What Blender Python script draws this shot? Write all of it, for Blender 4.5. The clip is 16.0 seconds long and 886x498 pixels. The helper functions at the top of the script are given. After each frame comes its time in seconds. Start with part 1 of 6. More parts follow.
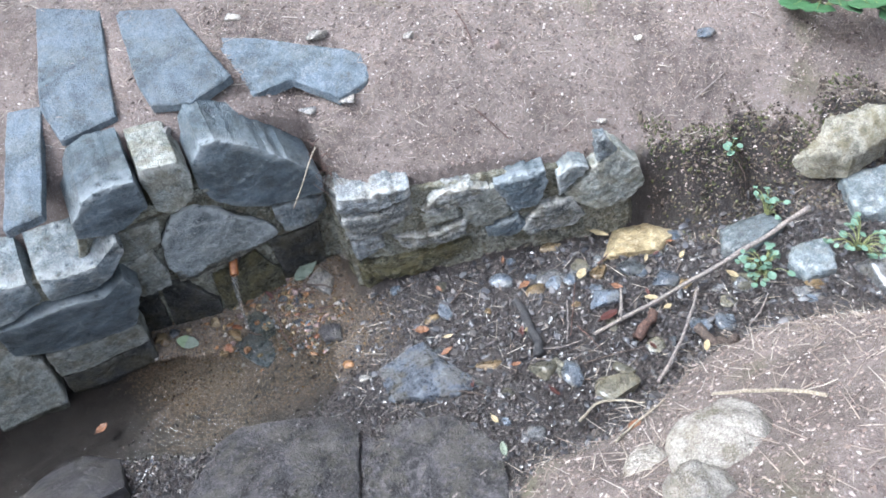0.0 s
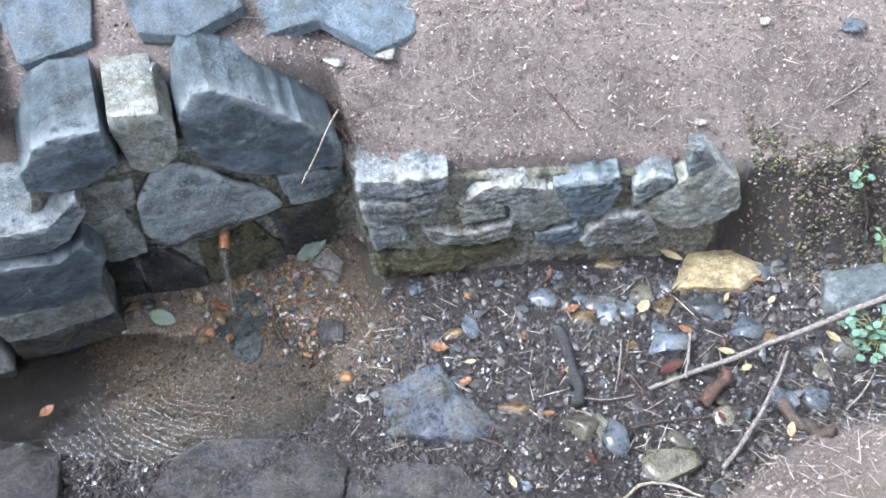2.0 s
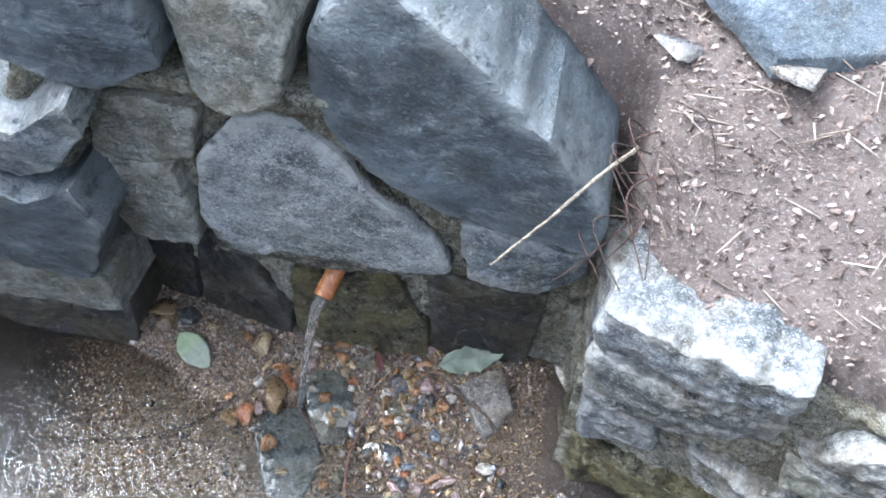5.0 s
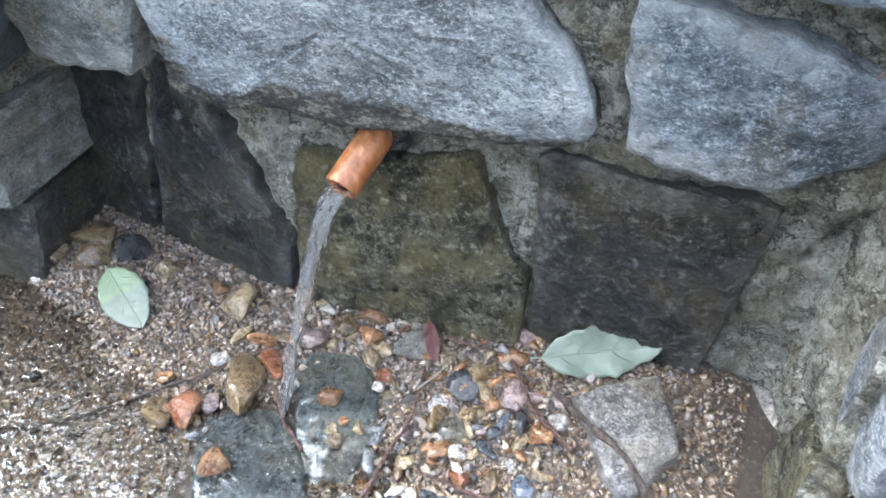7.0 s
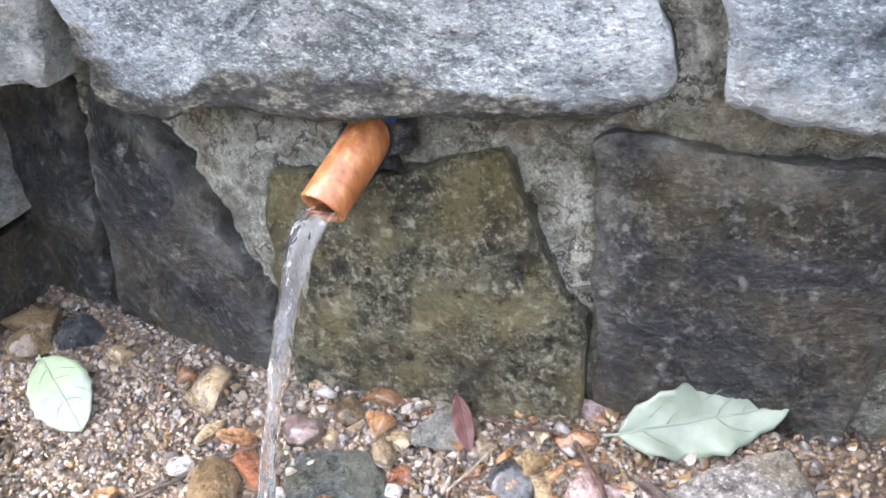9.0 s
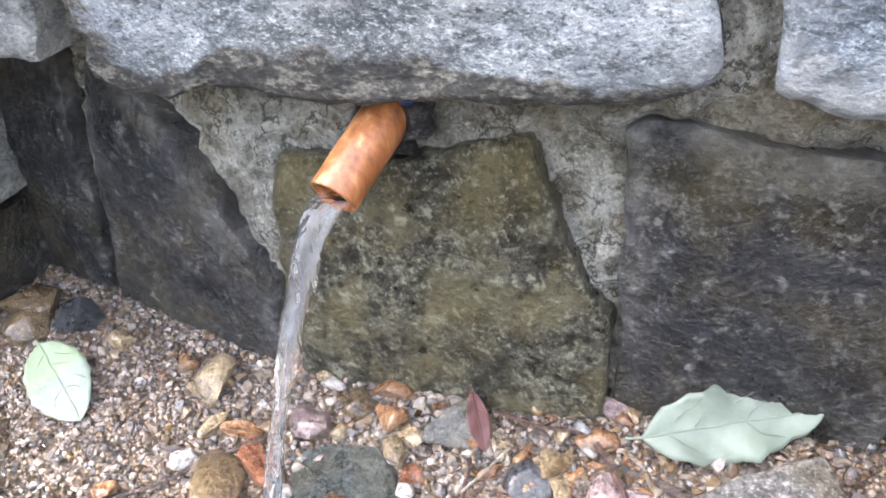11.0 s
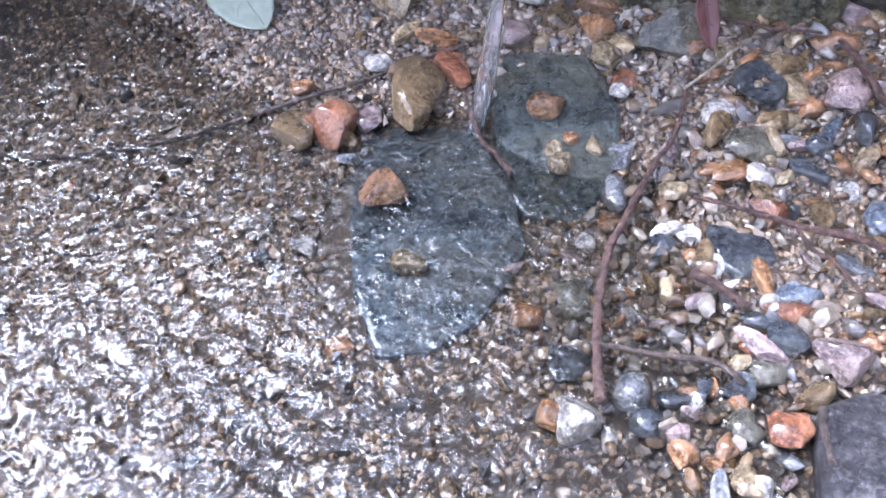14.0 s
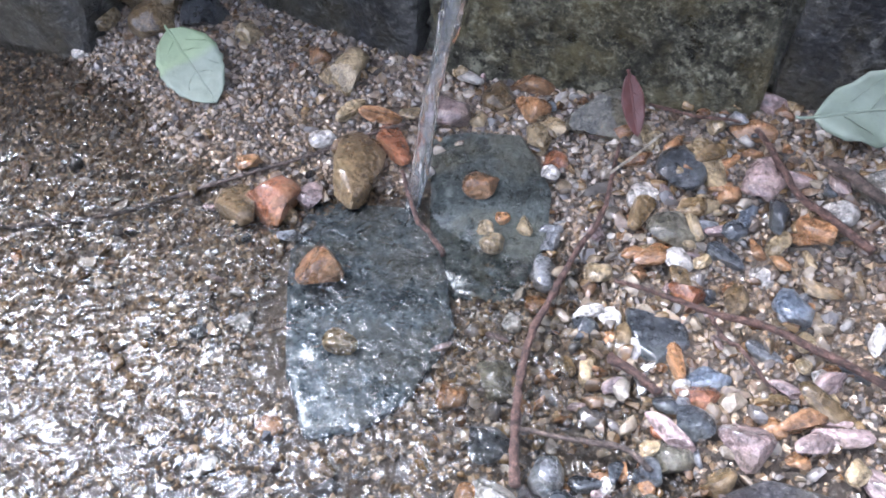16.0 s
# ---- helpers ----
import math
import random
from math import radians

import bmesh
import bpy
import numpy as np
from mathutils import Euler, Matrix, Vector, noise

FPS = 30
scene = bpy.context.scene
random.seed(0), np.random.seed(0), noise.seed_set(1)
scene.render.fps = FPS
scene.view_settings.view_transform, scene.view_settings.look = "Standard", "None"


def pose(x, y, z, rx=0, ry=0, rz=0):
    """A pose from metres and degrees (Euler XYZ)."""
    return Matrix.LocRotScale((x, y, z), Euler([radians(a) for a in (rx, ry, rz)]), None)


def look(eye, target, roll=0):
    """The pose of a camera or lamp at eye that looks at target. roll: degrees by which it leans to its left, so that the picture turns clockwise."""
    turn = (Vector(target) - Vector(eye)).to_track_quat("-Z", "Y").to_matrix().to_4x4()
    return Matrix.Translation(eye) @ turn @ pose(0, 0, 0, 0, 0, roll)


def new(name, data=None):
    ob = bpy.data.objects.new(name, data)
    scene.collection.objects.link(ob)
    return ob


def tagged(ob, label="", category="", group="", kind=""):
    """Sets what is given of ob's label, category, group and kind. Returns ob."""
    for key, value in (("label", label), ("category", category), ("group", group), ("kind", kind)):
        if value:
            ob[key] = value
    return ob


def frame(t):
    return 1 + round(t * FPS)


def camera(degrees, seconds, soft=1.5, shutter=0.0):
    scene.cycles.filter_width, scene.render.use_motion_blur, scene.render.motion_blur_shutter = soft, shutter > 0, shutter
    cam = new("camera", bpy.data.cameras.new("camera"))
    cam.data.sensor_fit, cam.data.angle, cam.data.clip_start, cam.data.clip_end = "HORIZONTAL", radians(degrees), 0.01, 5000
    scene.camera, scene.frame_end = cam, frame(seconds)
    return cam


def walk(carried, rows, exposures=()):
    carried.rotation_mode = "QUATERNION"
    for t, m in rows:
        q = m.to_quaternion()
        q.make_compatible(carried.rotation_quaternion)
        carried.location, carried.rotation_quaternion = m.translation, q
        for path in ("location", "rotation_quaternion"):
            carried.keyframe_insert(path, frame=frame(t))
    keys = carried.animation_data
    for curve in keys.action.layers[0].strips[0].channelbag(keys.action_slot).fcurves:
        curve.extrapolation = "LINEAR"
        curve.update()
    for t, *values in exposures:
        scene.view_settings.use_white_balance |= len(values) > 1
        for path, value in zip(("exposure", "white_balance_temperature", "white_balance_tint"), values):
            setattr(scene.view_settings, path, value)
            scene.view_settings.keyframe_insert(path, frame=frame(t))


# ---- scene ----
cam = camera(59.0, 16.0, soft=1.7)
PATH = [
    (0.0, look((0.0199, -1.444, 1.4535), (0.2563, -0.7774, 0.7465), -9.19)),
    (0.5, look((0.0532, -1.3382, 1.4197), (0.2664, -0.702, 0.6782), -11.3)),
    (1.0, look((0.0885, -1.254, 1.3934), (0.3041, -0.6492, 0.6267), -8.68)),
    (1.5, look((0.1205, -1.2115, 1.372), (0.2892, -0.6055, 0.5946), -8.56)),
    (2.0, look((0.1395, -1.113, 1.3099), (0.3087, -0.4951, 0.542), -4.37)),
    (2.5, look((0.2488, -1.0169, 1.205), (0.3062, -0.3863, 0.431), -2.3)),
    (3.0, look((0.3477, -0.9414, 1.1399), (0.2848, -0.2887, 0.3849), -1.07)),
    (3.5, look((0.3411, -0.8625, 1.044), (0.2597, -0.1745, 0.3229), 0.69)),
    (4.0, look((0.24, -0.6981, 0.924), (0.1481, -0.0381, 0.1784), -0.75)),
    (4.2, look((0.2191, -0.6451, 0.9028), (0.1508, 0.0066, 0.1473), 1.22)),
    (6.3, look((0.1735, -0.3965, 0.5653), (-0.0077, 0.2774, -0.151), 6.45)),
    (6.5, look((0.1671, -0.3854, 0.5153), (-0.0289, 0.3142, -0.1718), 5.64)),
    (7.0, look((0.15, -0.3496, 0.4198), (-0.0603, 0.374, -0.2377), 3.53)),
    (7.5, look((0.1385, -0.328, 0.3594), (-0.0972, 0.4293, -0.2496), 1.56)),
    (8.0, look((0.1276, -0.3109, 0.324), (-0.1362, 0.4628, -0.252), -1.76)),
    (8.5, look((0.1239, -0.2787, 0.3191), (-0.1411, 0.4995, -0.2502), -1.87)),
    (8.7, look((0.1306, -0.2775, 0.3106), (-0.1405, 0.5189, -0.2299), -1.85)),
    (10.8, look((0.1228, -0.2554, 0.3117), (-0.1436, 0.5219, -0.2583), -1.73)),
    (11.0, look((0.1181, -0.2567, 0.3077), (-0.1511, 0.5159, -0.2672), -1.38)),
    (11.5, look((0.1058, -0.2626, 0.2961), (-0.1726, 0.4828, -0.3096), -0.86)),
    (12.0, look((0.0967, -0.2731, 0.2795), (-0.1936, 0.4349, -0.3642), -1.24)),
    (12.5, look((0.0887, -0.2894, 0.258), (-0.2014, 0.3777, -0.4282), -1.83)),
    (13.0, look((0.0785, -0.3056, 0.2449), (-0.2114, 0.3236, -0.4763), -2.22)),
    (13.5, look((0.0715, -0.3173, 0.2338), (-0.2189, 0.2832, -0.5113), -3.22)),
    (14.0, look((0.0699, -0.3244, 0.2265), (-0.2163, 0.2682, -0.5265), -3.49)),
    (14.5, look((0.0755, -0.3271, 0.2247), (-0.2025, 0.2632, -0.5331), -2.7)),
    (15.0, look((0.0795, -0.3249, 0.2287), (-0.1958, 0.2751, -0.5225), -1.55)),
    (15.5, look((0.0818, -0.3234, 0.2356), (-0.1918, 0.28, -0.5135), -1.26)),
    (16.0, look((0.0861, -0.3099, 0.2473), (-0.1895, 0.3183, -0.4804), -1.36)),
]
walk(cam, PATH, exposures=[(0.0, 2.3, 6300, 9), (2.5, 2.42, 6150, 9), (4.0, 2.5, 6200, 10), (6.5, 3.48, 6300, 8), (7.0, 3.7, 6200, 8), (8.5, 4.3, 6800, 14), (11.0, 4.28, 6750, 16), (12.0, 4.25, 6350, 17), (12.5, 4.1, 6100, 19), (13.0, 3.78, 5900, 21), (14.0, 3.35, 5700, 21), (15.0, 3.36, 5800, 21), (16.0, 3.32, 6050, 16)])

# ---- light: an open overcast sky, shaded by the unseen backdrop ----
world = bpy.data.worlds.new("world")
scene.world = world
world.use_nodes = True
wn = world.node_tree.nodes
sky = wn.new("ShaderNodeTexSky")
sky.sky_type = "NISHITA"
sky.sun_disc = False
sky.sun_elevation = radians(54)
sky.sun_rotation = radians(287)
sky.dust_density = 4.0
wn["Background"].inputs["Strength"].default_value = 0.15
cloud = wn.new("ShaderNodeHueSaturation")
cloud.inputs["Saturation"].default_value = 0.6
world.node_tree.links.new(sky.outputs["Color"], cloud.inputs["Color"])
world.node_tree.links.new(cloud.outputs["Color"], wn["Background"].inputs["Color"])
sun = new("sun", bpy.data.lights.new("sun", "SUN"))
sun.data.energy = 1.05
sun.data.angle = radians(28)
sun.data.color = (0.58, 0.77, 1.0)
sun.matrix_world = look((-2.8, 0.88, 4.05), (0.0, 0.0, 0.0))

# ---- small tools ----
rnd = random.Random(7)


def sm(a, b, x):
    u = np.clip((x - a) / (b - a), 0.0, 1.0)
    return u * u * (3 - 2 * u)


def vnoise(x, y, z, scale):
    return noise.noise((x * scale, y * scale, z * scale))


def mesh_ob(name, verts, faces, mat, parent=None, smooth=True, label="", sharp=0):
    me = bpy.data.meshes.new(name)
    me.from_pydata([tuple(v) for v in verts], [], faces)
    me.update()
    if smooth:
        me.polygons.foreach_set("use_smooth", [True] * len(me.polygons))
        if sharp:
            me.set_sharp_from_angle(angle=radians(sharp))
    me.materials.append(mat)
    ob = new(name, me)
    if parent is not None:
        ob.parent = parent
        ob.matrix_parent_inverse = parent.matrix_world.inverted()
    if label:
        ob["label"] = label
    return ob


# ---- materials ----
def material(name):
    m = bpy.data.materials.new(name)
    m.use_nodes = True
    return m, m.node_tree.nodes, m.node_tree.links, m.node_tree.nodes["Principled BSDF"]


def add_noise(n, l, coord, scale, detail=6.0, rough=0.6):
    t = n.new("ShaderNodeTexNoise")
    t.inputs["Scale"].default_value = scale
    t.inputs["Detail"].default_value = detail
    t.inputs["Roughness"].default_value = rough
    l.new(coord, t.inputs["Vector"])
    return t.outputs["Fac"]


def ramp(n, l, fac, stops):
    r = n.new("ShaderNodeValToRGB")
    e = r.color_ramp.elements
    while len(e) < len(stops):
        e.new(0.5)
    for k, (p, c) in zip(e, stops):
        k.position = p
        k.color = (*c, 1.0) if len(c) == 3 else (c[0], c[0], c[0], 1.0)
    l.new(fac, r.inputs["Fac"])
    return r.outputs["Color"]


def mixed(n, l, fac, a, b, mode="MIX"):
    m = n.new("ShaderNodeMix")
    m.data_type = "RGBA"
    m.blend_type = mode
    for sock, v in ((m.inputs["Factor"], fac), (m.inputs["A"], a), (m.inputs["B"], b)):
        if isinstance(v, (int, float)):
            sock.default_value = v
        elif isinstance(v, tuple):
            sock.default_value = (*v, 1.0)
        else:
            l.new(v, sock)
    return m.outputs["Result"]


def bumped(n, l, p, height, strength, distance):
    b = n.new("ShaderNodeBump")
    b.inputs["Strength"].default_value = strength
    b.inputs["Distance"].default_value = distance
    l.new(height, b.inputs["Height"])
    l.new(b.outputs["Normal"], p.inputs["Normal"])


def rock_material(name, dark, mid, pale, pale_amount=0.5, rough=0.75, moss=0.0, streak=1.0, spread=0.25, edge=0.8, grain=1.0, stain=0.0, dusty_lit_top=0.0, coat=0.0, mottle=0.0, spec=0.4, bands=0.0, shaded_cracks=0.0):
    """Split slate-like rock: a base colour that changes from piece to piece, pale bloom, limy worn edges, flecks and fine grain."""
    m, n, l, p = material(name)
    co = n.new("ShaderNodeTexCoord").outputs["Object"]
    mp = n.new("ShaderNodeMapping")
    mp.inputs["Scale"].default_value = (1.0, 1.0, 1.0 + 0.7 * streak)
    mp.inputs["Rotation"].default_value = (0.25, 0.45, 0.0)
    l.new(co, mp.inputs["Vector"])
    vec = mp.outputs["Vector"]
    big = add_noise(n, l, vec, 12.0, 6.0, 0.58)
    tint = add_noise(n, l, co, 7.0, 3.0, 0.5)
    patch = add_noise(n, l, vec, 42.0, 10.0, 0.66)
    fine = add_noise(n, l, vec, 260.0, 5.0, 0.7)
    c = ramp(n, l, big, [(0.36, dark), (0.52, mid), (0.68, tuple(min(1.0, 1.25 * v) for v in mid))])
    c = mixed(n, l, ramp(n, l, tint, [(0.35, (0.0,)), (0.65, (0.55,))]), c, mixed(n, l, 1.0, c, (0.92, 0.98, 1.12), "MULTIPLY"))
    c = mixed(n, l, ramp(n, l, patch, [(0.5, (0.0,)), (0.62, (pale_amount,))]), c, pale)
    c = mixed(n, l, ramp(n, l, patch, [(0.34, (0.75,)), (0.44, (0.0,))]), c, tuple(0.55 * v for v in dark))
    c = mixed(n, l, ramp(n, l, fine, [(0.54, (0.0,)), (0.64, (0.65 * grain,))]), c, tuple(min(0.9, 1.1 * v) for v in pale))
    c = mixed(n, l, ramp(n, l, fine, [(0.34, (0.8 * grain,)), (0.46, (0.0,))]), c, tuple(0.4 * v for v in dark))
    speck = add_noise(n, l, vec, 620.0, 2.0, 0.6)
    c = mixed(n, l, ramp(n, l, speck, [(0.58, (0.0,)), (0.66, (0.55 * grain,))]), c, tuple(min(0.9, 1.25 * v) for v in pale))
    c = mixed(n, l, ramp(n, l, speck, [(0.33, (0.7 * grain,)), (0.42, (0.0,))]), c, tuple(0.35 * v for v in dark))
    if bands:
        bm_ = n.new("ShaderNodeMapping")
        bm_.inputs["Rotation"].default_value = (0.12, 0.1, 0.0)
        l.new(co, bm_.inputs["Vector"])
        wv = n.new("ShaderNodeTexWave")
        wv.wave_type, wv.bands_direction = "BANDS", "Z"
        for key, value in (("Scale", 9.0), ("Distortion", 8.0), ("Detail", 6.0), ("Detail Scale", 1.6), ("Detail Roughness", 0.62)):
            wv.inputs[key].default_value = value
        l.new(bm_.outputs["Vector"], wv.inputs["Vector"])
        c = mixed(n, l, ramp(n, l, wv.outputs["Fac"], [(0.1, (0.6 * bands,)), (0.25, (0.0,))]), c, tuple(0.45 * v for v in dark))
        c = mixed(n, l, ramp(n, l, wv.outputs["Fac"], [(0.8, (0.0,)), (0.95, (1.0,))]), c, mixed(n, l, ramp(n, l, patch, [(0.46, (0.0,)), (0.58, (bands,))]), c, mixed(n, l, fine, tuple(0.6 * v for v in pale), tuple(min(0.85, 1.3 * v) for v in pale))))
    # Crack lines and pits in colour only, the shade inside them painted dark.
    if shaded_cracks:
        lines = add_noise(n, l, co, 26.0, 7.0, 0.62)
        pits = add_noise(n, l, co, 150.0, 4.0, 0.7)
        c = mixed(n, l, ramp(n, l, lines, [(0.486, (0.0,)), (0.497, (shaded_cracks,)), (0.503, (shaded_cracks,)), (0.514, (0.0,))]), c, tuple(0.2 * v for v in dark))
        c = mixed(n, l, ramp(n, l, pits, [(0.31, (shaded_cracks,)), (0.38, (0.0,))]), c, tuple(0.2 * v for v in dark))
        c = mixed(n, l, ramp(n, l, pits, [(0.62, (0.0,)), (0.7, (0.8 * shaded_cracks,))]), c, tuple(min(0.8, 1.35 * v) for v in pale))
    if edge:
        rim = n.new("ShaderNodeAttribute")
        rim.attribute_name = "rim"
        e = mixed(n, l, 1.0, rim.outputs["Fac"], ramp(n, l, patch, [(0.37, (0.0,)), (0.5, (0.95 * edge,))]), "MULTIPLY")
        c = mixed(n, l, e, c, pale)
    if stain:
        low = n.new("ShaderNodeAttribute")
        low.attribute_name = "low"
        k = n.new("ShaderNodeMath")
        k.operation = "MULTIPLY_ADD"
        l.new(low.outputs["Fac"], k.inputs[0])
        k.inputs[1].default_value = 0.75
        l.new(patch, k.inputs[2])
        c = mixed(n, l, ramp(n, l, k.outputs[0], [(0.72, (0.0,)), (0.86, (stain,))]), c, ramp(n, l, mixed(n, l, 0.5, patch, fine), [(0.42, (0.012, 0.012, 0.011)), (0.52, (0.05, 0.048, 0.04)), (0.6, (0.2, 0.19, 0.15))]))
    if mottle:
        blot = add_noise(n, l, co, 28.0, 8.0, 0.62)
        c = mixed(n, l, ramp(n, l, blot, [(0.5, (0.0,)), (0.56, (mottle,))]), c, mixed(n, l, fine, tuple(min(a, 0.6 * b) for a, b in zip((0.05, 0.036, 0.015), mid)), tuple(min(a, 2.0 * b) for a, b in zip((0.2, 0.16, 0.09), mid))))
        c = mixed(n, l, ramp(n, l, blot, [(0.36, (mottle,)), (0.45, (0.0,))]), c, tuple(0.35 * v for v in dark))
        pit = add_noise(n, l, co, 120.0, 6.0, 0.6)
        c = mixed(n, l, ramp(n, l, pit, [(0.58, (0.0,)), (0.66, (0.8 * mottle,))]), c, tuple(min(0.8, 1.3 * v) for v in pale))
        c = mixed(n, l, ramp(n, l, pit, [(0.36, (mottle,)), (0.44, (0.0,))]), c, tuple(0.3 * v for v in dark))
        patch = mixed(n, l, 0.5, patch, pit)
    # Upward faces paled: settled dust, with light from above put into the colour.
    if dusty_lit_top:
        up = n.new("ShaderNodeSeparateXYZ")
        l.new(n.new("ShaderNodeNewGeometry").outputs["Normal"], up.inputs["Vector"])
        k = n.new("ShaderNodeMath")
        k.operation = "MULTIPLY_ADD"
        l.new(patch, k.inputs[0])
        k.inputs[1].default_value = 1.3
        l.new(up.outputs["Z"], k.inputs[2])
        c = mixed(n, l, ramp(n, l, k.outputs[0], [(1.1, (0.0,)), (1.32, (0.85 * dusty_lit_top,))]), c, mixed(n, l, fine, (0.2, 0.19, 0.175), (0.48, 0.465, 0.44)))
    oi = n.new("ShaderNodeObjectInfo").outputs["Random"]
    v = ramp(n, l, oi, [(0.0, (1 - spread,)), (1.0, (1 + spread,))])
    c = mixed(n, l, 1.0, c, v, "MULTIPLY")
    if moss:
        mo = add_noise(n, l, co, 16.0, 9.0, 0.75)
        c = mixed(n, l, ramp(n, l, mo, [(0.45, (0.0,)), (0.62, (moss,))]), c, mixed(n, l, tint, (0.13, 0.09, 0.035), mixed(n, l, fine, (0.035, 0.035, 0.014), (0.14, 0.135, 0.055))))
    l.new(c, p.inputs["Base Color"])
    l.new(ramp(n, l, patch, [(0.3, (rough - 0.2,)), (0.7, (min(1, rough + 0.12),))]), p.inputs["Roughness"])
    p.inputs["Specular IOR Level"].default_value = spec
    p.inputs["Coat Weight"].default_value = coat
    p.inputs["Coat Roughness"].default_value = 0.12
    bumped(n, l, p, mixed(n, l, 0.35, patch, fine), 1.0, 0.012)
    return m


def soil_material(name, dry, damp):
    """Dry crumbly soil that turns to damp leaf mould where the ground is wet. dry, damp: dark, light and fleck."""
    m, n, l, p = material(name)
    co = n.new("ShaderNodeTexCoord").outputs["Object"]
    at = n.new("ShaderNodeAttribute")
    at.attribute_name = "damp"
    big = add_noise(n, l, co, 5.0, 6.0, 0.6)
    med = add_noise(n, l, co, 60.0, 8.0, 0.75)
    fine = add_noise(n, l, co, 330.0, 5.0, 0.8)
    both = mixed(n, l, 0.5, big, med)
    spots = ramp(n, l, fine, [(0.55, (0.0,)), (0.64, (0.85,))])
    cols = [mixed(n, l, spots, ramp(n, l, both, [(0.38, a), (0.62, b)]), c) for a, b, c in (dry, damp)]
    ragged = n.new("ShaderNodeMath")
    ragged.operation = "MULTIPLY_ADD"
    l.new(med, ragged.inputs[0])
    ragged.inputs[1].default_value = 0.5
    l.new(at.outputs["Fac"], ragged.inputs[2])
    w = ramp(n, l, ragged.outputs[0], [(0.55, (0.0,)), (0.9, (1.0,))])
    sd = n.new("ShaderNodeAttribute")
    sd.attribute_name = "sandy"
    grit_c = mixed(n, l, spots, ramp(n, l, both, [(0.38, (0.062, 0.047, 0.035)), (0.62, (0.155, 0.12, 0.09))]), (0.34, 0.3, 0.25))
    cols[1] = mixed(n, l, sd.outputs["Fac"], cols[1], grit_c)
    mo = add_noise(n, l, co, 3.3, 6.0, 0.65)
    dry_c = mixed(n, l, ramp(n, l, mo, [(0.56, (0.0,)), (0.68, (0.45,))]), cols[0], (0.13, 0.13, 0.05))
    l.new(mixed(n, l, w, dry_c, cols[1]), p.inputs["Base Color"])
    l.new(ramp(n, l, w, [(0.0, (0.95,)), (1.0, (0.3,))]), p.inputs["Roughness"])
    bumped(n, l, p, mixed(n, l, 0.5, med, fine), 0.9, 0.008)
    return m


def island_material(name, stops, rough=0.6, bump=0.3, scale=160.0, wet=0.0):
    """Loose bits, each island with its own colour."""
    m, n, l, p = material(name)
    isl = n.new("ShaderNodeNewGeometry").outputs["Random Per Island"]
    co = n.new("ShaderNodeTexCoord").outputs["Object"]
    c = ramp(n, l, isl, stops)
    f = add_noise(n, l, co, scale, 6.0, 0.7)
    c = mixed(n, l, 0.8, c, ramp(n, l, f, [(0.3, (0.5,)), (0.7, (1.4,))]), "MULTIPLY")
    l.new(c, p.inputs["Base Color"])
    p.inputs["Roughness"].default_value = rough
    p.inputs["Coat Weight"].default_value = wet
    p.inputs["Coat Roughness"].default_value = 0.08
    bumped(n, l, p, f, bump, 0.003)
    return m


SLATE = rock_material("slate", (0.06, 0.076, 0.083), (0.145, 0.172, 0.18), (0.42, 0.44, 0.435), 0.28, grain=0.5, dusty_lit_top=0.9, mottle=0.18, bands=0.35, shaded_cracks=0.35)
SLATE_STAINED = rock_material("slate_stained", (0.085, 0.097, 0.096), (0.205, 0.225, 0.222), (0.44, 0.455, 0.44), 0.55, stain=1.0, edge=0.9, dusty_lit_top=0.6, shaded_cracks=0.35)
SLATE_PALE = rock_material("slate_pale", (0.08, 0.095, 0.105), (0.2, 0.22, 0.232), (0.46, 0.475, 0.47), 0.5, edge=0.8, dusty_lit_top=0.5, mottle=0.35, bands=0.35, shaded_cracks=0.5)
SLATE_DARK = rock_material("slate_dark", (0.04, 0.055, 0.064), (0.085, 0.112, 0.128), (0.34, 0.375, 0.39), 0.14, 0.5, grain=0.32, dusty_lit_top=0.95, mottle=0.1, bands=0.2, shaded_cracks=0.3)
SLATE_BLUE = rock_material("slate_blue", (0.05, 0.067, 0.078), (0.125, 0.152, 0.166), (0.38, 0.405, 0.41), 0.25, 0.6, dusty_lit_top=0.8, mottle=0.3, bands=0.3, shaded_cracks=0.4)
SLATE_GREEN = rock_material("slate_green", (0.085, 0.092, 0.08), (0.2, 0.212, 0.19), (0.46, 0.46, 0.42), 0.45, grain=0.6, moss=0.3, dusty_lit_top=0.9, mottle=0.35, shaded_cracks=0.5)
SLATE_BANDED = rock_material("slate_banded", (0.05, 0.058, 0.06), (0.18, 0.192, 0.188), (0.54, 0.54, 0.51), 0.5, grain=0.8, moss=0.2, dusty_lit_top=0.9, mottle=0.4, bands=0.6, edge=1.0, shaded_cracks=0.6)
WET_STONE = rock_material("wet_stone", (0.022, 0.021, 0.013), (0.082, 0.078, 0.052), (0.23, 0.22, 0.16), 0.5, 0.4, moss=0.6, streak=0.0, edge=0.0, grain=1.2, mottle=0.85, spec=0.25, shaded_cracks=0.85)
WET_BLACK = rock_material("wet_black_stone", (0.004, 0.005, 0.006), (0.013, 0.014, 0.016), (0.15, 0.148, 0.135), 0.25, 0.4, moss=0.3, streak=0.3, edge=0.7, grain=0.7, mottle=0.6, spec=0.3, shaded_cracks=0.8)
PAVER = rock_material("paver", (0.06, 0.08, 0.094), (0.108, 0.135, 0.155), (0.25, 0.28, 0.3), 0.3, streak=0.0, grain=0.6, edge=0.5, mottle=0.15)
